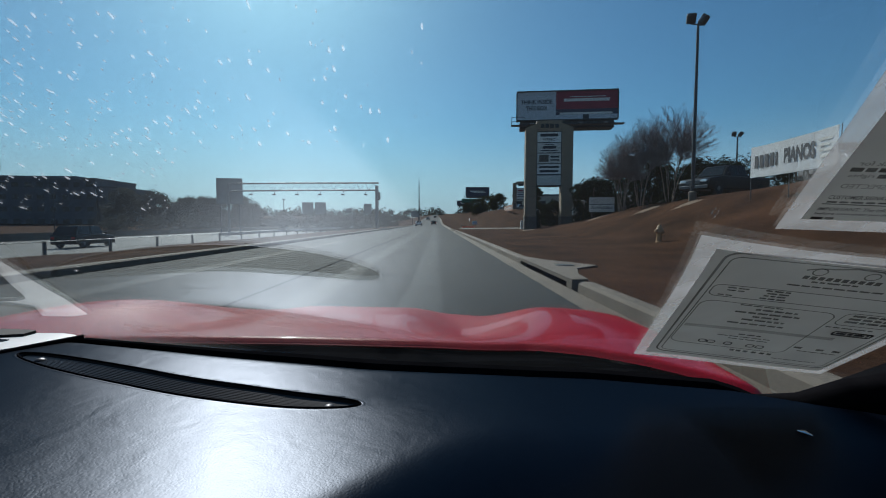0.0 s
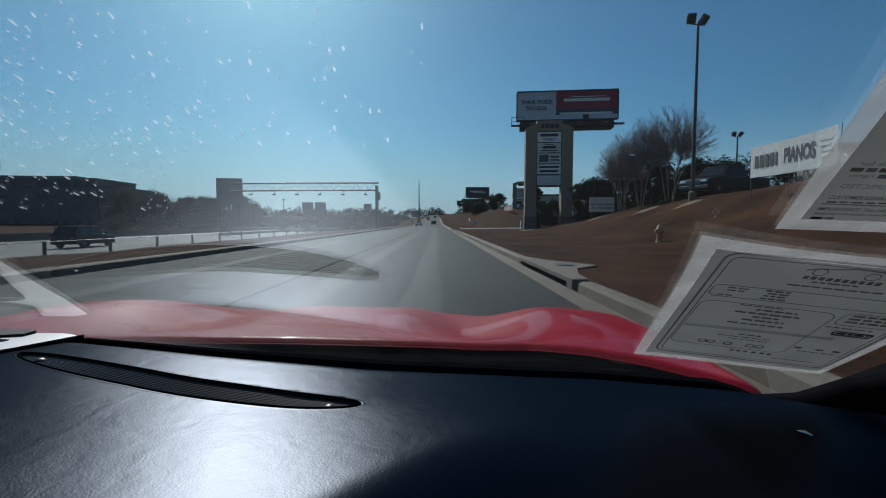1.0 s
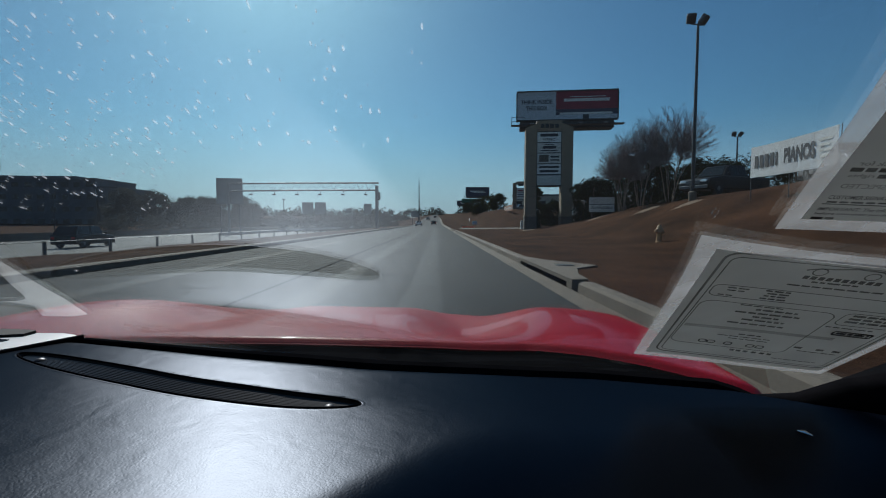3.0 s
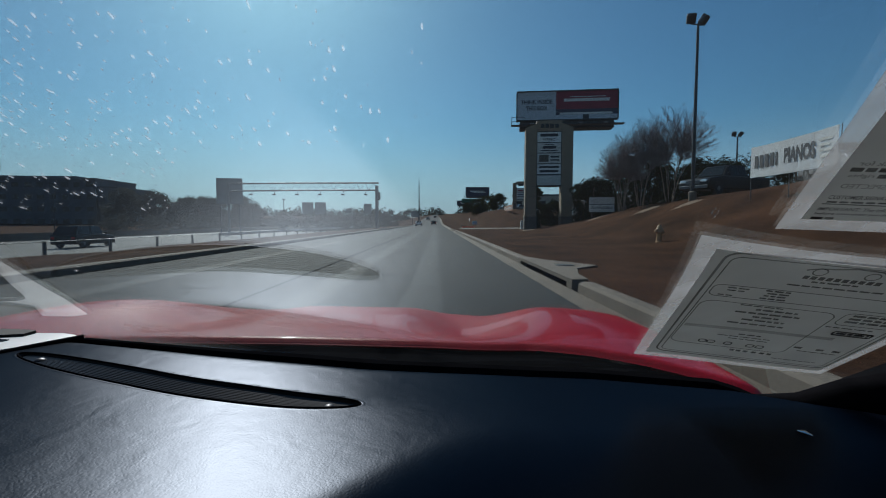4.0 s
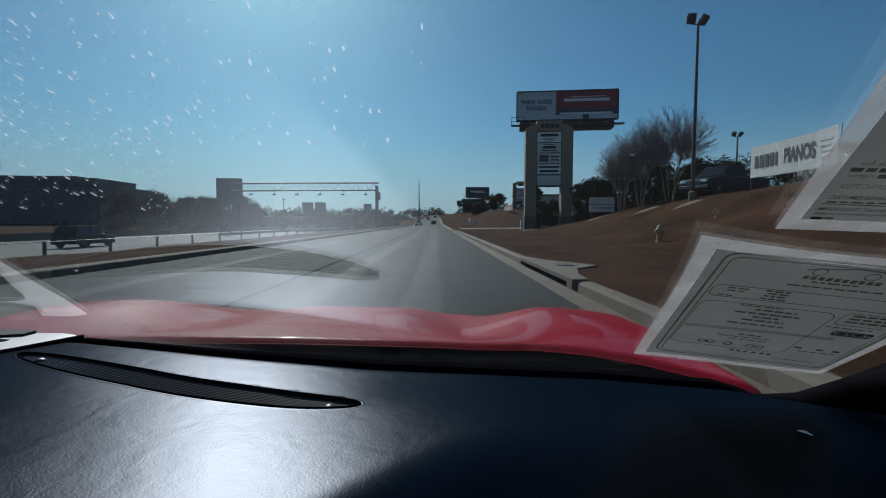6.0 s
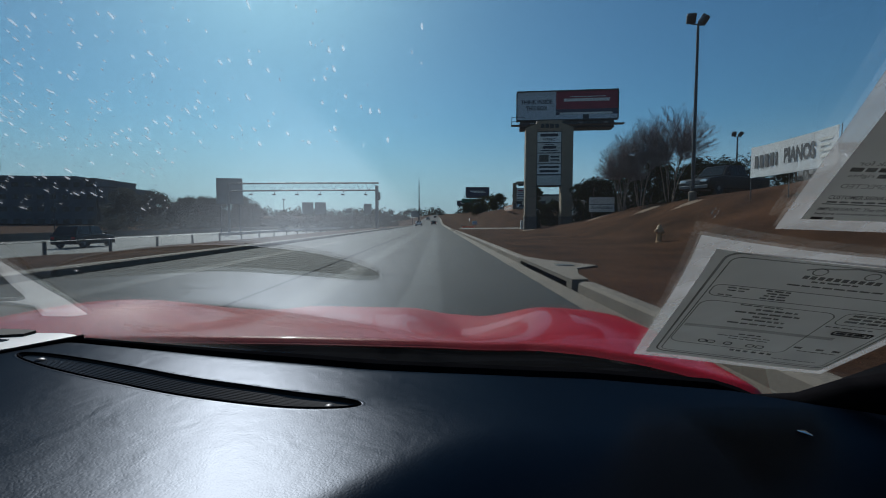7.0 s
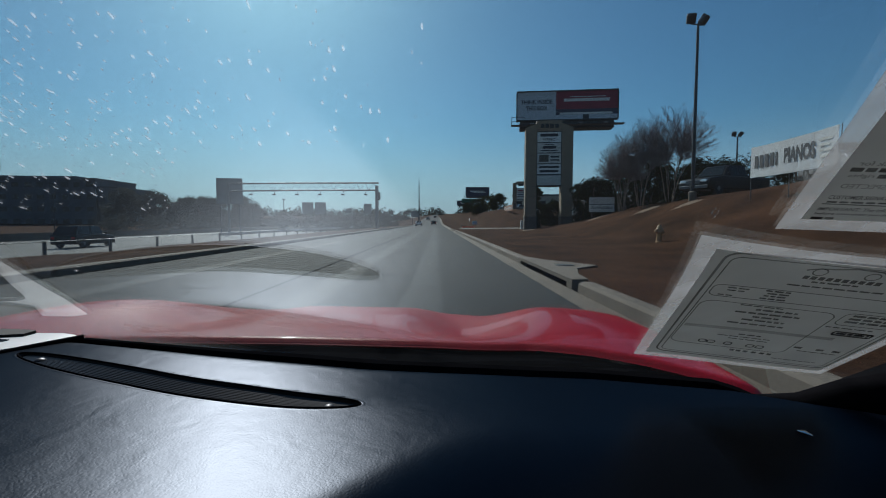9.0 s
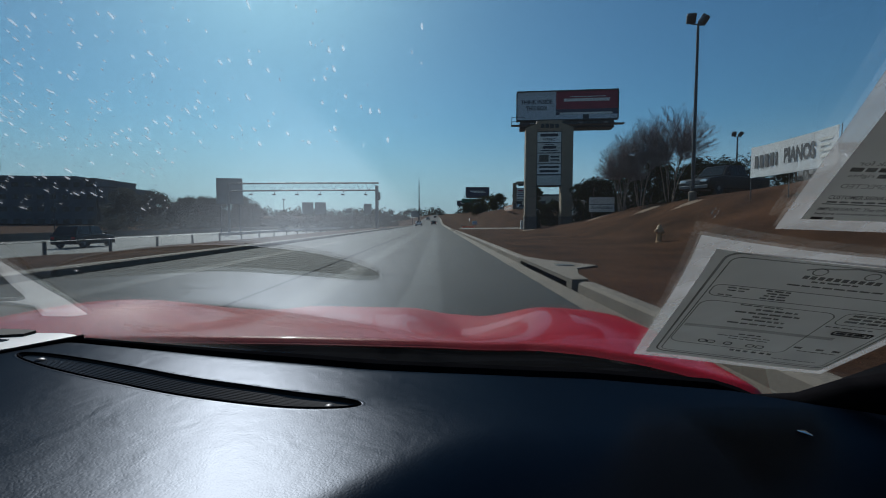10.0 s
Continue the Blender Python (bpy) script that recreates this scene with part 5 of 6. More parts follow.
for x, y, h in ((-36, 105, 7.4), (-92, 108, 9.0)):
    ob = thing("utility_pole", x, y, -0.9, 0, "thin bare pole beside the highway", "pole", "thin poles")
    b = bmesh.new()
    tube(b, [(0, 0, -0.5), (0.1, 0, h)], [0.12, 0.08], 8)
    part("pole", b, DARK_STEEL, ob)
    b = bmesh.new()
    box(b, -0.35, 0.45, -0.08, 0.08, h - 0.1, h + 0.05, 0.02)
    part("head", b, DARK_STEEL, ob)

# guard rail along the near side of the highway
rail = tagged(new("guard_rail"), "low guard rail on dark posts along the highway", "guard rail", kind="structure")
for i in range(46):
    y = -10 + 5.0 * i
    b = bmesh.new()
    box(b, -21.98, -21.84, y - 0.06, y + 0.06, ground_z(-21.9, y) - 0.3, road_z(y) + 0.02)
    part("post", b, DARK_STEEL, rail)
    b = bmesh.new()
    y2 = y + 4.98
    hh = 0.05 if y < 45 else 0.30
    vs_ = []
    for yy in (y, y2):
        zz = road_z(yy) + 0.0
        vs_.append([b.verts.new((-21.80 + dx, yy, zz + dz)) for dx, dz in ((0, 0), (0.05, -hh * 0.25), (0, -hh * 0.5), (0.05, -hh * 0.75), (0, -hh), (-0.03, -hh), (-0.03, 0))])
    n_ = len(vs_[0])
    for k in range(n_):
        b.faces.new((vs_[0][k], vs_[0][(k + 1) % n_], vs_[1][(k + 1) % n_], vs_[1][k]))
    b.faces.new(vs_[0][::-1]), b.faces.new(vs_[1])
    part("rail", b, STEEL, rail)
b = bmesh.new()
for k, (y0, y1) in enumerate(zip(steps(-60, 500, 56), steps(-60, 500, 56)[1:])):
    z0, z1 = road_z(y0) - 1.0, road_z(y1) - 1.0
    a = [b.verts.new((-45.6 + dx, y0, z0 + dz)) for dx, dz in ((0, 0), (-0.15, 0.3), (-0.25, 0.85), (-0.4, 0.85), (-0.5, 0.3), (-0.65, 0))]
    c = [b.verts.new((-45.6 + dx, y1 - 0.02, z1 + dz)) for dx, dz in ((0, 0), (-0.15, 0.3), (-0.25, 0.85), (-0.4, 0.85), (-0.5, 0.3), (-0.65, 0))]
    for i in range(6):
        b.faces.new((a[i], a[(i + 1) % 6], c[(i + 1) % 6], c[i]))
    b.faces.new(a), b.faces.new(c[::-1])
tagged(part("barrier", b, CONCRETE), "continuous concrete barrier at the far edge of the highway", "barrier", kind="structure")

# far chain-link fence on the left
fen = tagged(new("fence"), "tall thin chain-link fence behind the highway", "fence", kind="structure")
for i in range(40):
    x, y = -62 + 0.55 * i, 100 + 3.0 * i
    b = bmesh.new()
    tube(b, [(x, y, -1.2), (x, y, 4.0 + road_z(y))], 0.06, 6)
    part("post", b, DARK_STEEL, fen)
b = bmesh.new()
for zz in (1.6, 2.4, 3.2, 3.95):
    tube(b, [(-62 + 0.55 * i, 100 + 3.0 * i, zz + road_z(100 + 3 * i)) for i in range(40)], 0.022, 4)
part("wire", b, DARK_STEEL, fen)


# ================= buildings =================
def building(name, x, y, z, rz, w, d, h, label, wall, win_rows, win_n, gable=0.0, annex=None, upper=None):
    ob = thing(name, x, y, z, rz, label, "building")
    b = bmesh.new()
    box(b, -w / 2, w / 2, 0, d, -2, h, 0.05)
    part("wall", b, wall, ob)
    b = bmesh.new()
    if gable:
        vs_ = [b.verts.new(p) for p in ((-w / 2 - 1.5, -1.5, h + 0.02), (w / 2 + 1.5, -1.5, h + 0.02), (w / 2 + 1.5, d + 1.5, h + 0.02), (-w / 2 - 1.5, d + 1.5, h + 0.02), (-w * 0.15, d / 2, h + gable), (w * 0.15, d / 2, h + gable))]
        for f in ((0, 1, 5, 4), (1, 2, 5), (2, 3, 4, 5), (3, 0, 4), (3, 2, 1, 0)):
            b.faces.new([vs_[i] for i in f])
        bmesh.ops.recalc_face_normals(b, faces=b.faces)
    else:
        box(b, -w / 2 - 0.4, w / 2 + 0.4, -0.4, d + 0.4, h, h + 0.6, 0.04)
    part("roof", b, ROOF, ob)
    for rI in range(win_rows):
        for k in range(win_n):
            x0 = -w / 2 + w * (k + 0.22) / win_n
            x1 = -w / 2 + w * (k + 0.78) / win_n
            z0 = h * (rI + 0.35) / win_rows
            z1 = h * (rI + 0.75) / win_rows
            b = bmesh.new()
            box(b, x0, x1, -0.06, 0.10, z0, z1, 0.02)
            wf = part("window", b, DARK_STEEL, ob)
            b = bmesh.new()
            box(b, x0 + 0.1, x1 - 0.1, -0.075, -0.055, z0 + 0.1, z1 - 0.1)
            part("pane", b, DARK_GLASS, wf)
    if annex:
        ax0, ax1, ah = annex
        b = bmesh.new()
        box(b, ax0, ax1, 1, d - 1, -2, ah, 0.05)
        part("annex", b, wall, ob)
    if upper:
        b = bmesh.new()
        box(b, upper[0], upper[1], 4, d - 4, h + 0.5, upper[2], 0.05)
        part("plant_room", b, ROOF, ob)
    return ob


building("office_building", -184, 200, -1.5, 4, 62, 30, 21.8, "large dark office building with a flat stepped roof", BUILDING, 4, 12, 0.0, (30, 40, 18.6), (-22, 20, 23.6))
building("low_building", -190, 230, -1, 0, 120, 30, 9.0, "long low building behind the trees", BUILDING, 2, 20)
building("shop_building", 46, 150, 3.5, -12, 40, 20, 6.5, "low beige shop building behind the parked cars", BUILDING_B, 1, 10)
building("shop_building", 52, 20, 2.8, -80, 46, 24, 7.5, "long beige retail building beyond the parking lot", BUILDING_B, 1, 12)
building("roadside_building", 30, 74, 0.3, -8, 14, 9, 4.2, "small dark building half hidden behind bushes", BUILDING_B, 1, 4, 1.4)


# ================= trees and shrubs =================
def bare_tree(x, y, z, h, spread, seed, label, stems=4, levels=4, bark=None):
    """Several stems that fan out into a rounded crown of fine upright twigs, with no leaves."""
    rn = random.Random(seed)
    ob = thing("bare_tree", x, y, z, rn.uniform(0, 360), label, "tree", "bare trees")
    wood, twig = bmesh.new(), bmesh.new()
    top = Vector((0, 0, h * 0.60))                       # middle of the crown
    rad_ = Vector((spread, spread, h * 0.40))

    def limb(p, q, r0, r1, sag, into, sides, n=4):
        """A slightly crooked limb from p to q."""
        pts, rr = [], []
        for i_ in range(n + 1):
            t = i_ / n
            w = Vector((rn.uniform(-1, 1), rn.uniform(-1, 1), rn.uniform(-1, 1))) * (q - p).length * 0.035 * math.sin(math.pi * t)
            pts.append(p.lerp(q, t) + w - Vector((p.x - q.x, p.y - q.y, 0)) * (sag * math.sin(math.pi * t)) * -1)
            rr.append(r0 + (r1 - r0) * t)
        tube(into, pts, rr, sides, False)
        return pts

    def rim():
        """A point on the crown's outline."""
        a, e = rn.uniform(0, 2 * math.pi), math.asin(rn.uniform(-0.25, 1.0))
        k = rn.uniform(0.0, 1.0) ** 0.3 * 1.05
        return top + Vector((rad_.x * math.cos(e) * math.cos(a), rad_.y * math.cos(e) * math.sin(a), rad_.z * math.sin(e))) * k
    joints = []
    for s_ in range(stems):
        a = 2 * math.pi * s_ / stems + rn.uniform(-0.3, 0.3)
        fork = Vector((spread * 0.22 * math.cos(a), spread * 0.22 * math.sin(a), h * rn.uniform(0.28, 0.36)))
        limb(Vector((0.13 * math.cos(a), 0.13 * math.sin(a), -0.25)), fork, 0.045, 0.032, 0.0, wood, 7)
        for k in range(3):
            b_ = a + rn.uniform(-0.7, 0.7)
            f2 = fork + Vector((spread * 0.25 * math.cos(b_) * rn.uniform(0.2, 1), spread * 0.25 * math.sin(b_) * rn.uniform(0.2, 1), h * rn.uniform(0.12, 0.22)))
            pts = limb(fork, f2, 0.028, 0.018, 0.0, wood, 5)
            joints += [pts[-1], pts[2]]
    ends = [rim() for k in range(levels * 18)]
    for e in ends:
        jn = min(joints, key=lambda q: (q - e).length * rn.uniform(0.8, 1.25))
        pts = limb(jn, e, 0.020, 0.011, 0.12, twig, 4, 5)
        for q in pts[1:]:
            for k in range(2):
                d = (e - jn).normalized() + Vector((rn.uniform(-1, 1), rn.uniform(-1, 1), rn.uniform(-0.4, 0.9))) * 0.8
                L_ = h * rn.uniform(0.06, 0.13)
                p2 = limb(q, q + d.normalized() * L_, 0.010, 0.008, 0.0, twig, 3, 2)
                for k2 in range(1):
                    d2 = d.normalized() + Vector((rn.uniform(-1, 1), rn.uniform(-1, 1), rn.uniform(-0.3, 0.8))) * 0.6
                    limb(p2[1 + k2], p2[1 + k2] + d2.normalized() * L_ * 0.6, 0.009, 0.006, 0.0, twig, 3, 1)
    smooth(part("trunk", wood, bark or PALE_BARK, ob), 60)
    part("crown", twig, TWIG, ob, "fine bare twigs")
    return ob


def leaves(bm, centre, radius, n, size, rn, squash=0.8):
    """A clump of small leaf blades round a point."""
    for k in range(n):
        d = Vector((rn.gauss(0, 1), rn.gauss(0, 1), rn.gauss(0, 1) * squash))
        d = d.normalized() * radius * rn.uniform(0.35, 1.0)
        p = centre + d
        a = Vector((rn.uniform(-1, 1), rn.uniform(-1, 1), rn.uniform(-1, 1))).normalized()
        c = a.orthogonal().normalized()
        s = size * rn.uniform(0.6, 1.4)
        vs_ = [bm.verts.new(p - a * s), bm.verts.new(p + c * s * 0.5), bm.verts.new(p + a * s), bm.verts.new(p - c * s * 0.5)]
        bm.faces.new(vs_)


def leafy_tree(x, y, z, h, w, seed, label, leaf, clumps=26, per=130, size=0.13, name="evergreen_tree", low=0.12):
    rn = random.Random(seed)
    ob = thing(name, x, y, z, 0, label, "shrub" if name == "evergreen_shrub" else "tree")
    b = bmesh.new()
    tube(b, [(0, 0, -0.3), (0.05 * w * 0.3, 0, h * 0.35), (rn.uniform(-0.1, 0.1) * w, 0, h * 0.8)], [0.035 * h, 0.025 * h, 0.008 * h], 8)
    cents = []
    for k in range(clumps):
        t = rn.uniform(low, 0.96)
        prof = math.sin(math.pi * (0.12 + 0.85 * t)) ** 0.7
        a, rr = rn.uniform(0, 2 * math.pi), rn.uniform(0.25, 1.0) * 0.5 * w * prof
        c = Vector((rr * math.cos(a), rr * math.sin(a), h * t))
        cents.append(c)
        if k % 3 == 0:
            tube(b, [(0, 0, h * t * 0.7), c * 0.6 + Vector((0, 0, h * t * 0.35)), c], [0.010 * h, 0.007 * h, 0.003 * h], 5)
    smooth(part("trunk", b, BARK, ob))
    b = bmesh.new()
    for c in cents:
        leaves(b, c, 0.17 * w * rn.uniform(0.7, 1.25), per, size, rn)
    part("crown", b, leaf, ob, "dense dark foliage")
    return ob


for k, (x, y, h, w) in enumerate(((14.0, 33.5, 4.9, 1.75), (15.6, 33.9, 5.9, 2.1), (17.4, 33.0, 6.7, 2.6))):
    bare_tree(x, y, on_bank(x, y), h, w, 20 + k, "bare multi-stemmed crape myrtle on the bank", 6, 12, BARK)
for k, (x, y, h, w) in enumerate(((15.0, 44, 3.9, 3.6), (17.8, 46, 4.3, 4.2), (13.6, 50.5, 3.0, 3.2), (16.6, 39, 4.0, 3.8), (14.2, 40, 3.4, 3.4), (18.6, 38.5, 4.2, 4.0), (20.2, 40, 4.4, 4.4), (22.5, 38.5, 4.6, 4.4), (25.5, 39, 5.0, 5.0), (24.5, 43, 5.2, 5.0), (28.0, 40, 5.4, 5.4), (31, 38, 5.4, 5.4))):
    leafy_tree(x, y, on_bank(x, y) - 0.1, h, w, 40 + k, "dark evergreen shrub at the top of the bank", LEAF if k % 3 else LEAF_OLIVE, 30, 190, 0.13, "evergreen_shrub", 0.05)
for k, (x, y, h, w) in enumerate(((17.5, 128, 4.5, 6), (14.5, 150, 3.6, 6), (16.5, 175, 5, 8), (21, 190, 7, 8), (15, 215, 4.5, 9), (27, 205, 8, 9), (19, 245, 6, 10), (24, 110, 6.5, 5))):
    leafy_tree(x, y, ground_z(x, y) - 0.2, h, w, 60 + k, "dark roadside tree far along the bank", LEAF_OLIVE, 26, 150, 0.19)
# trees behind the highway, their haze painted into the leaf colour
rn = random.Random(8)
for k, (px_, y, h, w) in enumerate(((-123, 175, 15, 16), (-112, 178, 14, 15), (-132, 190, 13, 14), (-96, 182, 11, 14), (-86, 176, 11, 13), (-77, 180, 12, 12), (-104, 190, 12, 14), (-119, 172, 14, 15), (-108, 173, 12.5, 14), (-91, 172, 12, 14), (-81, 186, 12.5, 13), (-98, 176, 11.5, 13))):
    leafy_tree(px_, y, -1.2, h, w, 80 + k, "hazy tree behind the highway", LEAF_HAZED, 40, 210, 0.26, "roadside_tree", 0.1)

# far woods and hedges: many small clumps that merge into a line, haze in their leaf colour
b = bmesh.new()
for k in range(330):
    y = 95 + 260 * rn.random() ** 1.2
    x = -60 + rn.uniform(-14, 6) + 0.11 * (y - 95) if k % 3 else -12 - rn.uniform(0, 20) - 0.02 * y
    top = rn.uniform(2.0, 4.6) if k % 3 else rn.uniform(1.2, 3.4) * (1 if y > 140 else 0.45)
    for q in range(3):
        leaves(b, Vector((x + rn.uniform(-1.5, 1.5), y, road_z(y) - 1.0 + top * (q + 0.5) / 3)), 1.5, 60, 0.23, rn)
tagged(part("hedgerow", b, LEAF_HAZED), "low scrub and hedges along the highway", "hedge", kind="stuff")
b = bmesh.new()
for k in range(420):
    x = rn.uniform(-700, 700)
    y = rn.uniform(650, 900)
    for q in range(2):
        leaves(b, Vector((x + rn.uniform(-6, 6), y, 11 + rn.uniform(0, 6) + 4 * q)), 6, 26, 1.8, rn)
tagged(part("far_woods", b, LEAF_HAZED), "distant wooded skyline", "woods", kind="stuff")

# dry tufts on the verge, the bank and the median
b = bmesh.new()
for k in range(16000):
    if k % 4:
        x, y = rn.uniform(2.45, 16), 5 + 42 * rn.random() ** 1.3
    else:
        x, y = rn.uniform(-20, -7.8), 6 + 40 * rn.random()
    if 2.0 < x < 3.6 and 6.8 < y < 12:
        continue
    z = ground_z(x, y) + uneven(x, y) - 0.01
    a, s = rn.uniform(0, 6.28), rn.uniform(0.015, 0.04)
    w_ = 0.008
    dx, dy = math.cos(a), math.sin(a)
    b.faces.new((b.verts.new((x - dx * w_, y - dy * w_, z)), b.verts.new((x + dx * w_, y + dy * w_, z)), b.verts.new((x + rn.uniform(-0.03, 0.03), y + rn.uniform(-0.03, 0.03), z + s))))
tagged(part("dry_grass", b, TUFT), "short dry brown grass blades", "grass", kind="stuff")
# patches of pale straw at the top of the bank
for k, (x, y, sx, sy) in enumerate(((13.6, 28.5, 0.9, 0.7), (14.0, 24.5, 0.8, 0.8), (13.0, 35.5, 1.1, 0.8), (9.4, 45.8, 0.9, 0.9))):
    b = bmesh.new()
    grid(b, lambda u, v: (x + sx * u * (1 + 0.2 * noise.noise((v * 3, k, 0))), y + sy * v, on_bank(x + sx * u, y + sy * v) + 0.09 * max(0, 1 - u * u - v * v) - 0.03), steps(-1.1, 1.1, 14), steps(-1.1, 1.1, 14))
    tagged(smooth(part("straw_patch", b, STRAW)), "pale straw mulch patch on the bank", "mulch", "straw patches", "structure")

# ================= passed earlier or reached later on the road =================
def low_banner(name, x, y0, y1, z, h, cloth, label, text, tw, ink):
    """A flat banner along the bank, facing the road."""
    ob = thing(name, x, y1, z, -92, label, "banner")
    L = y1 - y0
    b = bmesh.new()
    box(b, 0, L, 0, 0.02, 0.2, 0.2 + h, 0.004)
    part("cloth", b, cloth, ob)
    for xx in (0.05, L / 2, L - 0.05):
        b = bmesh.new()
        tube(b, [(xx, 0.05, -0.6), (xx, 0.05, 0.3 + h)], 0.03, 8)
        part("post", b, STEEL, ob)
    mm = Matrix.Translation((L / 2, -0.004, 0.2 + h / 2)) @ FACE
    for k, t_ in enumerate(text):
        words("lettering", t_, h * 0.6 / len(text), ink, ob, mm @ Matrix.Translation((0, h * (0.24 - 0.48 * k) if len(text) > 1 else 0, 0)), 0.003, tw)
    return ob


RED_CLOTH = mat("red_banner", (0.36, 0.02, 0.03), 0.6, 0, 0.1, 1, 20, 0.05)
TAN_CLOTH = mat("tan_banner", (0.40, 0.20, 0.12), 0.6, 0, 0.1, 1, 20, 0.05)
low_banner("banner", 12.2, 3.4, 6.0, on_bank(12.2, 5) + 0.1, 1.4, RED_CLOTH, "red vinyl banner with white letters on posts", ["NOW", "OPEN"], 1.7, WHITE)
long_ban = low_banner("banner", 12.0, -8.0, 3.0, on_bank(12, -2) + 0.2, 1.9, BANNER, "very long white and navy banner with lettering on the bank", [], 6.0, INK)
b = bmesh.new()
box(b, 0.02, 10.98, -0.012, -0.004, 0.22, 1.02)
part("navy_panel", b, NAVY, long_ban, "navy lower half with white words")
words("lettering", "Take 2 Right Turns On Exit", 0.42, WHITE, long_ban, Matrix.Translation((5.9, -0.014, 0.60)) @ FACE, 0.002, 8.6)
bars("name_bar", long_ban, INK, [(3.4, 5.0, 0.2, 0.34), (5.3, 8.2, 0.12, 0.55)], Matrix.Translation((0, -0.006, 1.5)) @ FACE, 0.002)
bars("arrow_bar", long_ban, WHITE, [(0.7, 1.3, 0.0, 0.18)], Matrix.Translation((0, -0.014, 0.60)) @ FACE, 0.002)
low_banner("banner", 16.4, 93, 108, on_bank(16.4, 100), 1.3, TAN_CLOTH, "long tan banner with white lettering below a pylon", ["Sun Rooms - Home Exteriors"], 13.5, WHITE)
low_banner("yard_banner", 10.5, 140, 143, on_bank(10.5, 141), 1.0, BANNER, "white banner far along the bank", [], 1, INK)
for k in range(7):
    x, y = 19.5 + 0.3 * (k % 2), -34 + 5.4 * k
    vehicle("parked_car", x, y, ground_z(x, y), 88 + 4 * (k % 3), (CAR_BLACK, CAR_RED, CAR_SILVER, CAR_GREY)[k % 4], "car parked in a row above the grass bank", "suv" if k % 3 == 1 else "sedan", "car", "cars parked on the bank")
big = board_sign(-29.5, -12, -0.9, 7.6, 6.2, 5.4, 30, "large dark green district sign on two posts", GREEN_SIGN,
                 [("word", ("International", 0.9, 0, 1.6, CREAM, 6.2)), ("word", ("Village", 0.9, 0, 0.2, CREAM, 3.4))], name="district_sign")
box_ = thing("utility_cabinet", 11.4, 57.5, ground_z(11.4, 57.5), -6, "white metal utility cabinet beside the driveway", "cabinet")
b = bmesh.new()
box(b, -0.5, 0.5, -0.3, 0.3, 0, 1.1, 0.03)
part("body", b, WHITE, box_)
b = bmesh.new()
box(b, -0.44, 0.44, -0.325, -0.30, 0.08, 1.02, 0.01)
dr = part("door", b, CREAM, box_)
b = bmesh.new()
box(b, 0.30, 0.34, -0.36, -0.32, 0.5, 0.66, 0.008)
part("handle", b, STEEL, dr)
leafy_tree(13.6, 58.3, on_bank(13.6, 58.3) - 0.1, 3.4, 2.4, 71, "dense dark conical shrub beside the driveway", LEAF, 34, 200, 0.09, "evergreen_shrub", 0.05)
net = thing("safety_netting", 5.6, 79, on_bank(5.6, 79), 0, "crumpled orange safety netting lying on the verge", "netting")
b = bmesh.new()
grid(b, lambda u, v: (u * 2.2, v * 0.7, 0.02 + 0.42 * abs(noise.noise((u * 5, v * 4, 2)))), steps(-0.5, 0.5, 26), steps(-0.5, 0.5, 12))
r = bmesh.ops.extrude_face_region(b, geom=b.faces[:])
bmesh.ops.translate(b, vec=(0, 0, -0.02), verts=[v for v in r["geom"] if isinstance(v, bmesh.types.BMVert)])
part("mesh_sheet", b, ORANGE, net)
for dx in (-0.9, 0.8):
    b = bmesh.new()
    tube(b, [(dx, 0, -0.2), (dx + 0.1, 0.05, 0.55)], 0.025, 6)
    part("stake", b, BARK, net)

# the hall above the bank, with its two name boards and a lit cornice
hall = building("church_building", 44, -17, 3.2, -84, 38, 22, 7.2, "tan stucco church building with a white cornice above the parking lot", BUILDING_B, 1, 6)
b = bmesh.new()
box(b, -19.5, 19.5, -0.9, 0.0, 6.7, 7.25, 0.05)
part("cornice", b, WHITE, hall, "white painted cornice")
b = bmesh.new()
box(b, -19.2, 19.2, -0.5, 0.0, 3.1, 3.5, 0.04)
part("band", b, CREAM, hall)
for x0, x1, board in ((-9.5, -4.0, NAVY), (-1.5, 9.0, WHITE)):
    b = bmesh.new()
    box(b, x0, x1, -0.42, -0.08, 3.9, 6.3, 0.03)
    part("name_board", b, board, hall)
m = Matrix.Translation((3.75, -0.43, 5.1)) @ FACE
words("lettering", "The Solid Rock", 0.75, DARK_STEEL, hall, m @ Matrix.Translation((0, 0.55, 0)), 0.004, 8.6)
words("lettering", "Church", 0.75, DARK_STEEL, hall, m @ Matrix.Translation((0, -0.6, 0)), 0.004, 4.2)
bars("picture_bar", hall, CREAM, [(-9.1, -7.9, 0.3, 1.2), (-7.5, -4.5, 0.5, 0.4), (-7.5, -5.2, -0.4, 0.4)], Matrix.Translation((0, -0.43, 5.1)) @ FACE, 0.004)

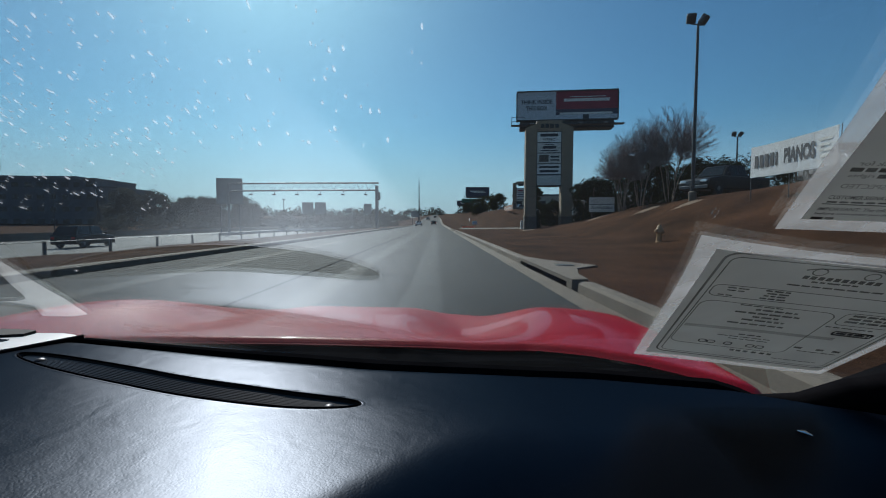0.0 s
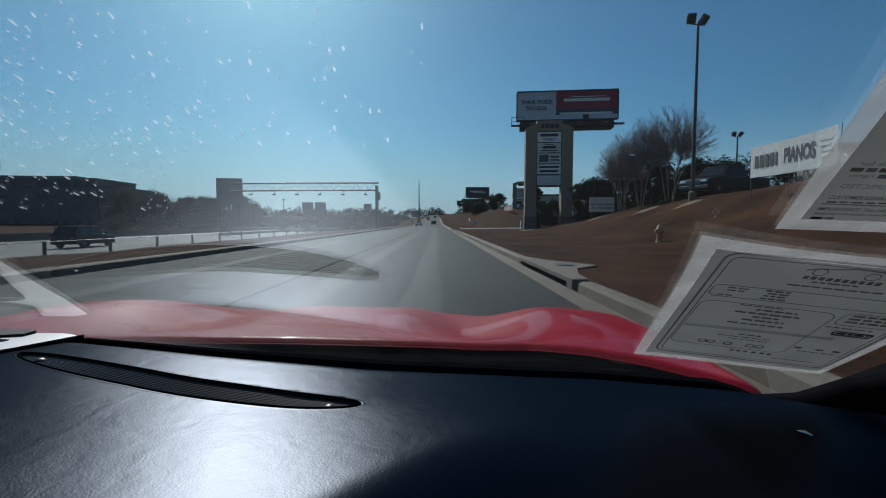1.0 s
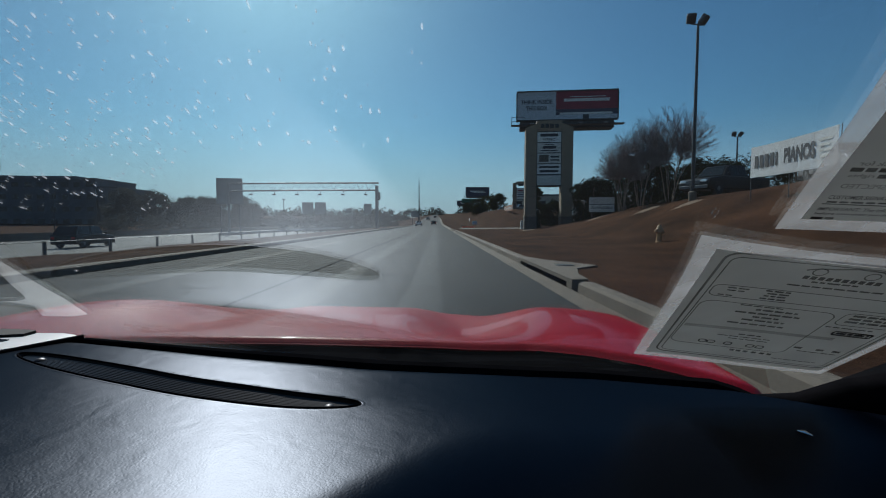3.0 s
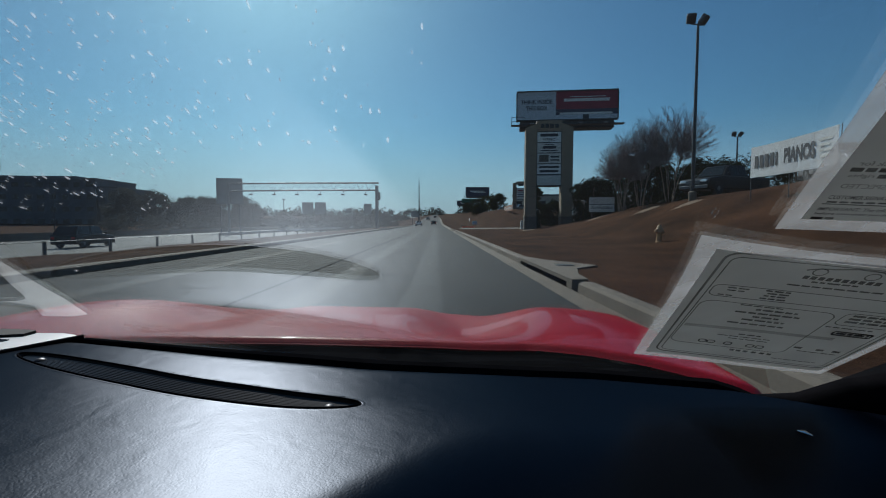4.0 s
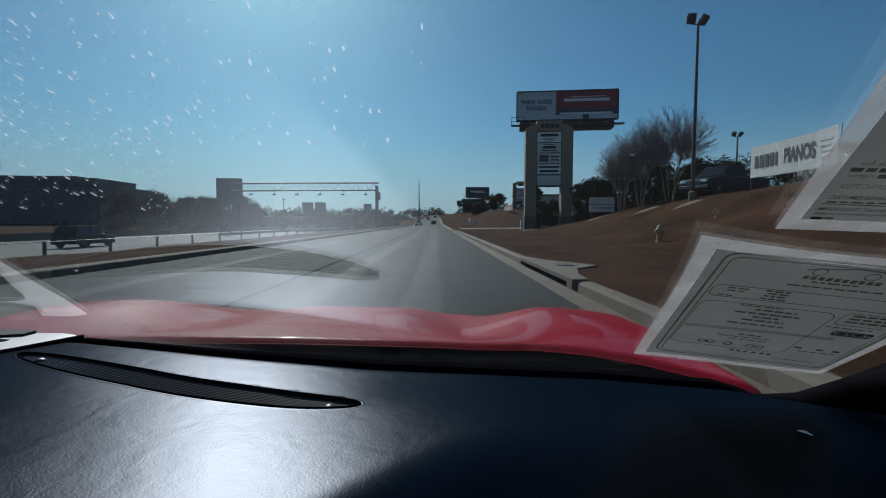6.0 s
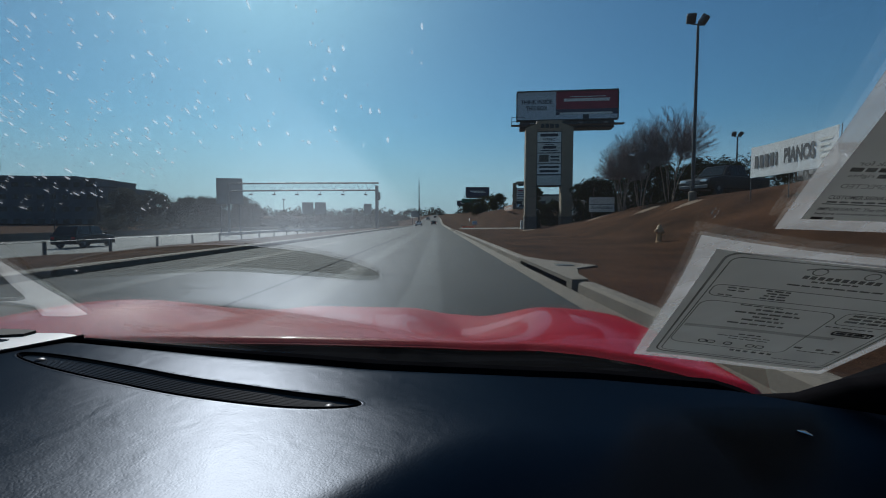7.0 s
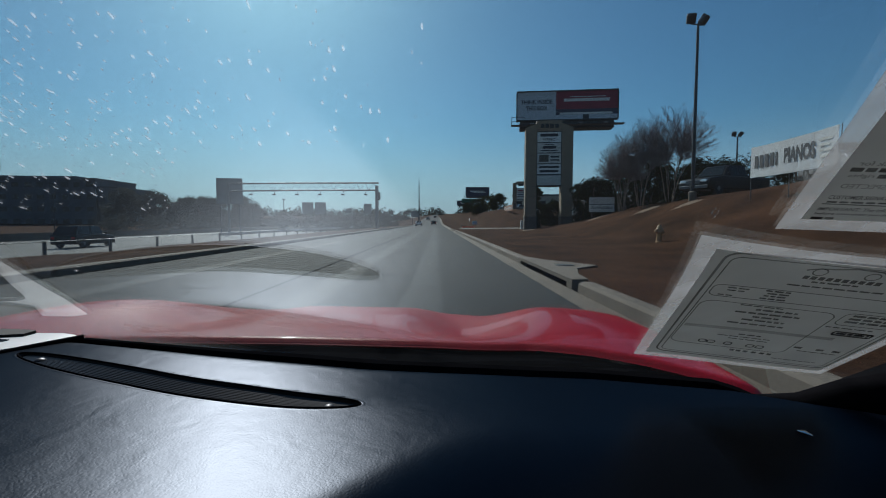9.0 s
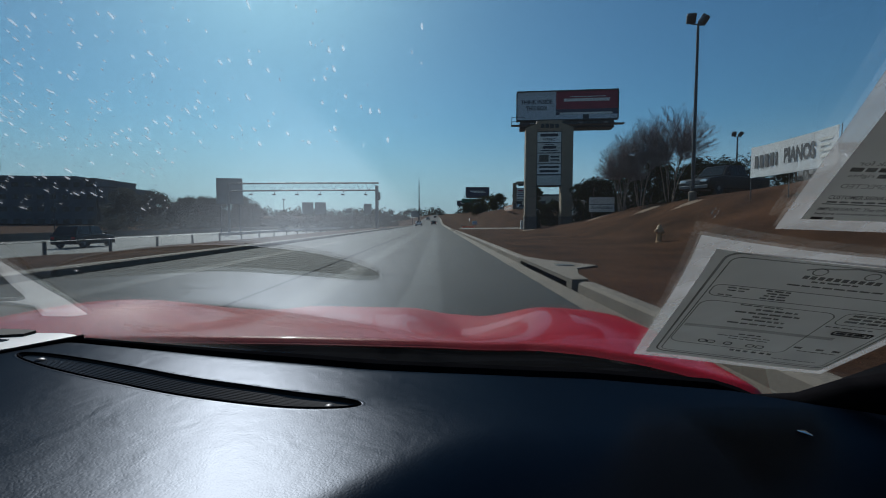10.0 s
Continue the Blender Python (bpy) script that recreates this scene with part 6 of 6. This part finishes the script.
# a dark board with a round emblem, and the small things passed on the verge
emblem = board_sign(11.2, -66, on_bank(11.2, -66), 2.0, 1.5, 0.15, -12, "dark navy square board with a pale round emblem on the bank", NAVY, name="emblem_board")
b = bmesh.new()
for rr in (0.62, 0.42):
    lathe(b, [(rr - 0.03, -0.004), (rr, -0.004), (rr, 0.004), (rr - 0.03, 0.004)], 40, Matrix.Translation((0, -0.036, 0.9)) @ FACE)
part("ring", b, SIGN_BACK, emblem)
bars("name_bar", emblem, CREAM, [(-0.55, 0.55, 0, 0.22)], Matrix.Translation((0, -0.042, 0.9)) @ FACE)
board_sign(-13.3, 4.0, ground_z(-13.3, 4), 1.22, 1.52, 2.2, 3, "white speed limit sign on two posts in the median", WHITE,
           [("word", ("SPEED", 0.20, 0, 0.52, INK, 0.85)), ("word", ("LIMIT", 0.20, 0, 0.22, INK, 0.75)), ("word", ("65", 0.50, 0, -0.33, INK, 0.72))], name="speed_limit_sign")
post = thing("marker_post", 7.0, -63, on_bank(7, -63), 0, "short brown wooden marker post on the verge", "post")
b = bmesh.new()
box(b, -0.06, 0.06, -0.06, 0.06, -0.3, 0.95, 0.012)
part("stake", b, BARK, post)
b = bmesh.new()
box(b, -0.064, 0.064, -0.064, 0.064, 0.82, 0.92, 0.01)
part("band", b, CREAM, post)
stair = thing("timber_steps", 8.2, 1.6, on_bank(8.2, 1.6), 8, "weathered timber steps set into the grass bank", "steps")
for k in range(4):
    b = bmesh.new()
    box(b, -1.2 + 0.1 * k, 1.5 + 0.1 * k, 0.34 * k, 0.34 * k + 0.18, 0.13 * k - 0.12, 0.13 * k + 0.10, 0.015)
    part("tread", b, BARK, stair)
for xx in (-1.25, 1.75):
    b = bmesh.new()
    box(b, xx - 0.05, xx + 0.05, -0.1, 1.5, -0.2, 0.12, 0.01)
    part("stringer", b, BARK, stair)
cover = thing("manhole_cover", 1.15, -12, 0.0, 0, "round dark iron manhole cover flush with the asphalt", "manhole cover")
b = bmesh.new()
lathe(b, [(0.36, -0.03), (0.36, 0.006), (0.33, 0.012), (0.31, 0.006)], 32)
part("lid", b, DARK_STEEL, cover)
b = bmesh.new()
lathe(b, [(0.43, -0.03), (0.43, 0.004), (0.37, 0.008), (0.365, -0.03)], 32)
part("frame_ring", b, STEEL, cover)
copy_thing(net, pose(6.0, 2.0, on_bank(6.0, 2.0), 0, 0, 25))

# ================= kerbs, laid stone by stone =================
def kerb_run(name, label, x0, x1, top, y0, y1, piece, chamfer, gap=0.012):
    ob = tagged(new(name), label, "kerb", kind="structure")
    n = int((y1 - y0) / piece)
    for i in range(n):
        a, c = y0 + i * piece + gap / 2, y0 + (i + 1) * piece - gap / 2
        b = bmesh.new()
        s = 1 if x1 > x0 else -1
        prof = [(x0, -0.12), (x1, -0.12), (x1, top), (x0 + s * chamfer, top), (x0 + s * chamfer * 0.3, top - 0.03)]
        va = [b.verts.new((x, a, road_z(a) + z)) for x, z in prof]
        vb = [b.verts.new((x, c, road_z(c) + z)) for x, z in prof]
        b.faces.new(va), b.faces.new(vb[::-1])
        for k in range(len(prof)):
            j = (k + 1) % len(prof)
            b.faces.new((va[k], vb[k], vb[j], va[j]))
        bmesh.ops.recalc_face_normals(b, faces=b.faces)
        part("kerb_stone", b, CONCRETE, ob)
    return ob


strip("gutter", CONCRETE, 1.8, 2.14, 0.004, -30, 57, "pale concrete gutter beside the asphalt", "gutter", 1, 3)
strip("gutter", CONCRETE, 1.8, 2.14, 0.004, 75, 400, "pale concrete gutter beside the asphalt", "gutter", 1, 3)
kerb_run("kerb_right_near", "pale concrete kerb along the verge", 2.14, 2.38, 0.16, -10.1, 6.7, 2.4, 0.08)
kerb_run("kerb_right", "pale concrete kerb along the verge", 2.14, 2.38, 0.16, 11.6, 57, 2.4, 0.08)
kerb_run("kerb_right_far", "pale concrete kerb along the verge", 2.14, 2.38, 0.16, 75, 320, 5, 0.08)
kerb_run("kerb_left", "weathered concrete kerb along the median", -7.45, -7.75, 0.17, -10, 320, 5, 0.08)
inlet = thing("storm_drain", 2.14, 6.95, 0, 0, "concrete storm drain inlet with a dark slot in the kerb", "drain")
b = bmesh.new()
vs_ = [b.verts.new((x, y, 0.168)) for x, y in ((0, 0), (0.26, 0), (0.36, 0.8), (0.62, 1.7), (1.25, 2.3), (0.95, 2.9), (0.45, 3.8), (0.26, 4.6), (0, 4.6))]
r = bmesh.ops.extrude_face_region(b, geom=[b.faces.new(vs_)])
bmesh.ops.translate(b, vec=(0, 0, -0.07), verts=[v for v in r["geom"] if isinstance(v, bmesh.types.BMVert)])
bmesh.ops.recalc_face_normals(b, faces=b.faces)
part("cover_slab", b, CONCRETE, inlet)
b = bmesh.new()
box(b, 0.55, 0.60, 0.3, 4.3, -0.3, 0.09)
box(b, 0.02, 0.55, 0.3, 4.3, -0.3, -0.2)
part("pit", b, DEEP, inlet)
for y0, y1 in ((0, 0.3), (4.3, 4.6)):
    b = bmesh.new()
    box(b, 0, 0.8, y0, y1, -0.3, 0.095, 0.01)
    part("cheek", b, CONCRETE, inlet)
b = bmesh.new()
lathe(b, [(0.2, 0), (0.2, 0.012), (0.18, 0.02), (0.16, 0.014)], 24, Matrix.Translation((0.55, 2.3, 0.166)))
part("manhole_lid", b, DARK_STEEL, inlet, "round iron lid")
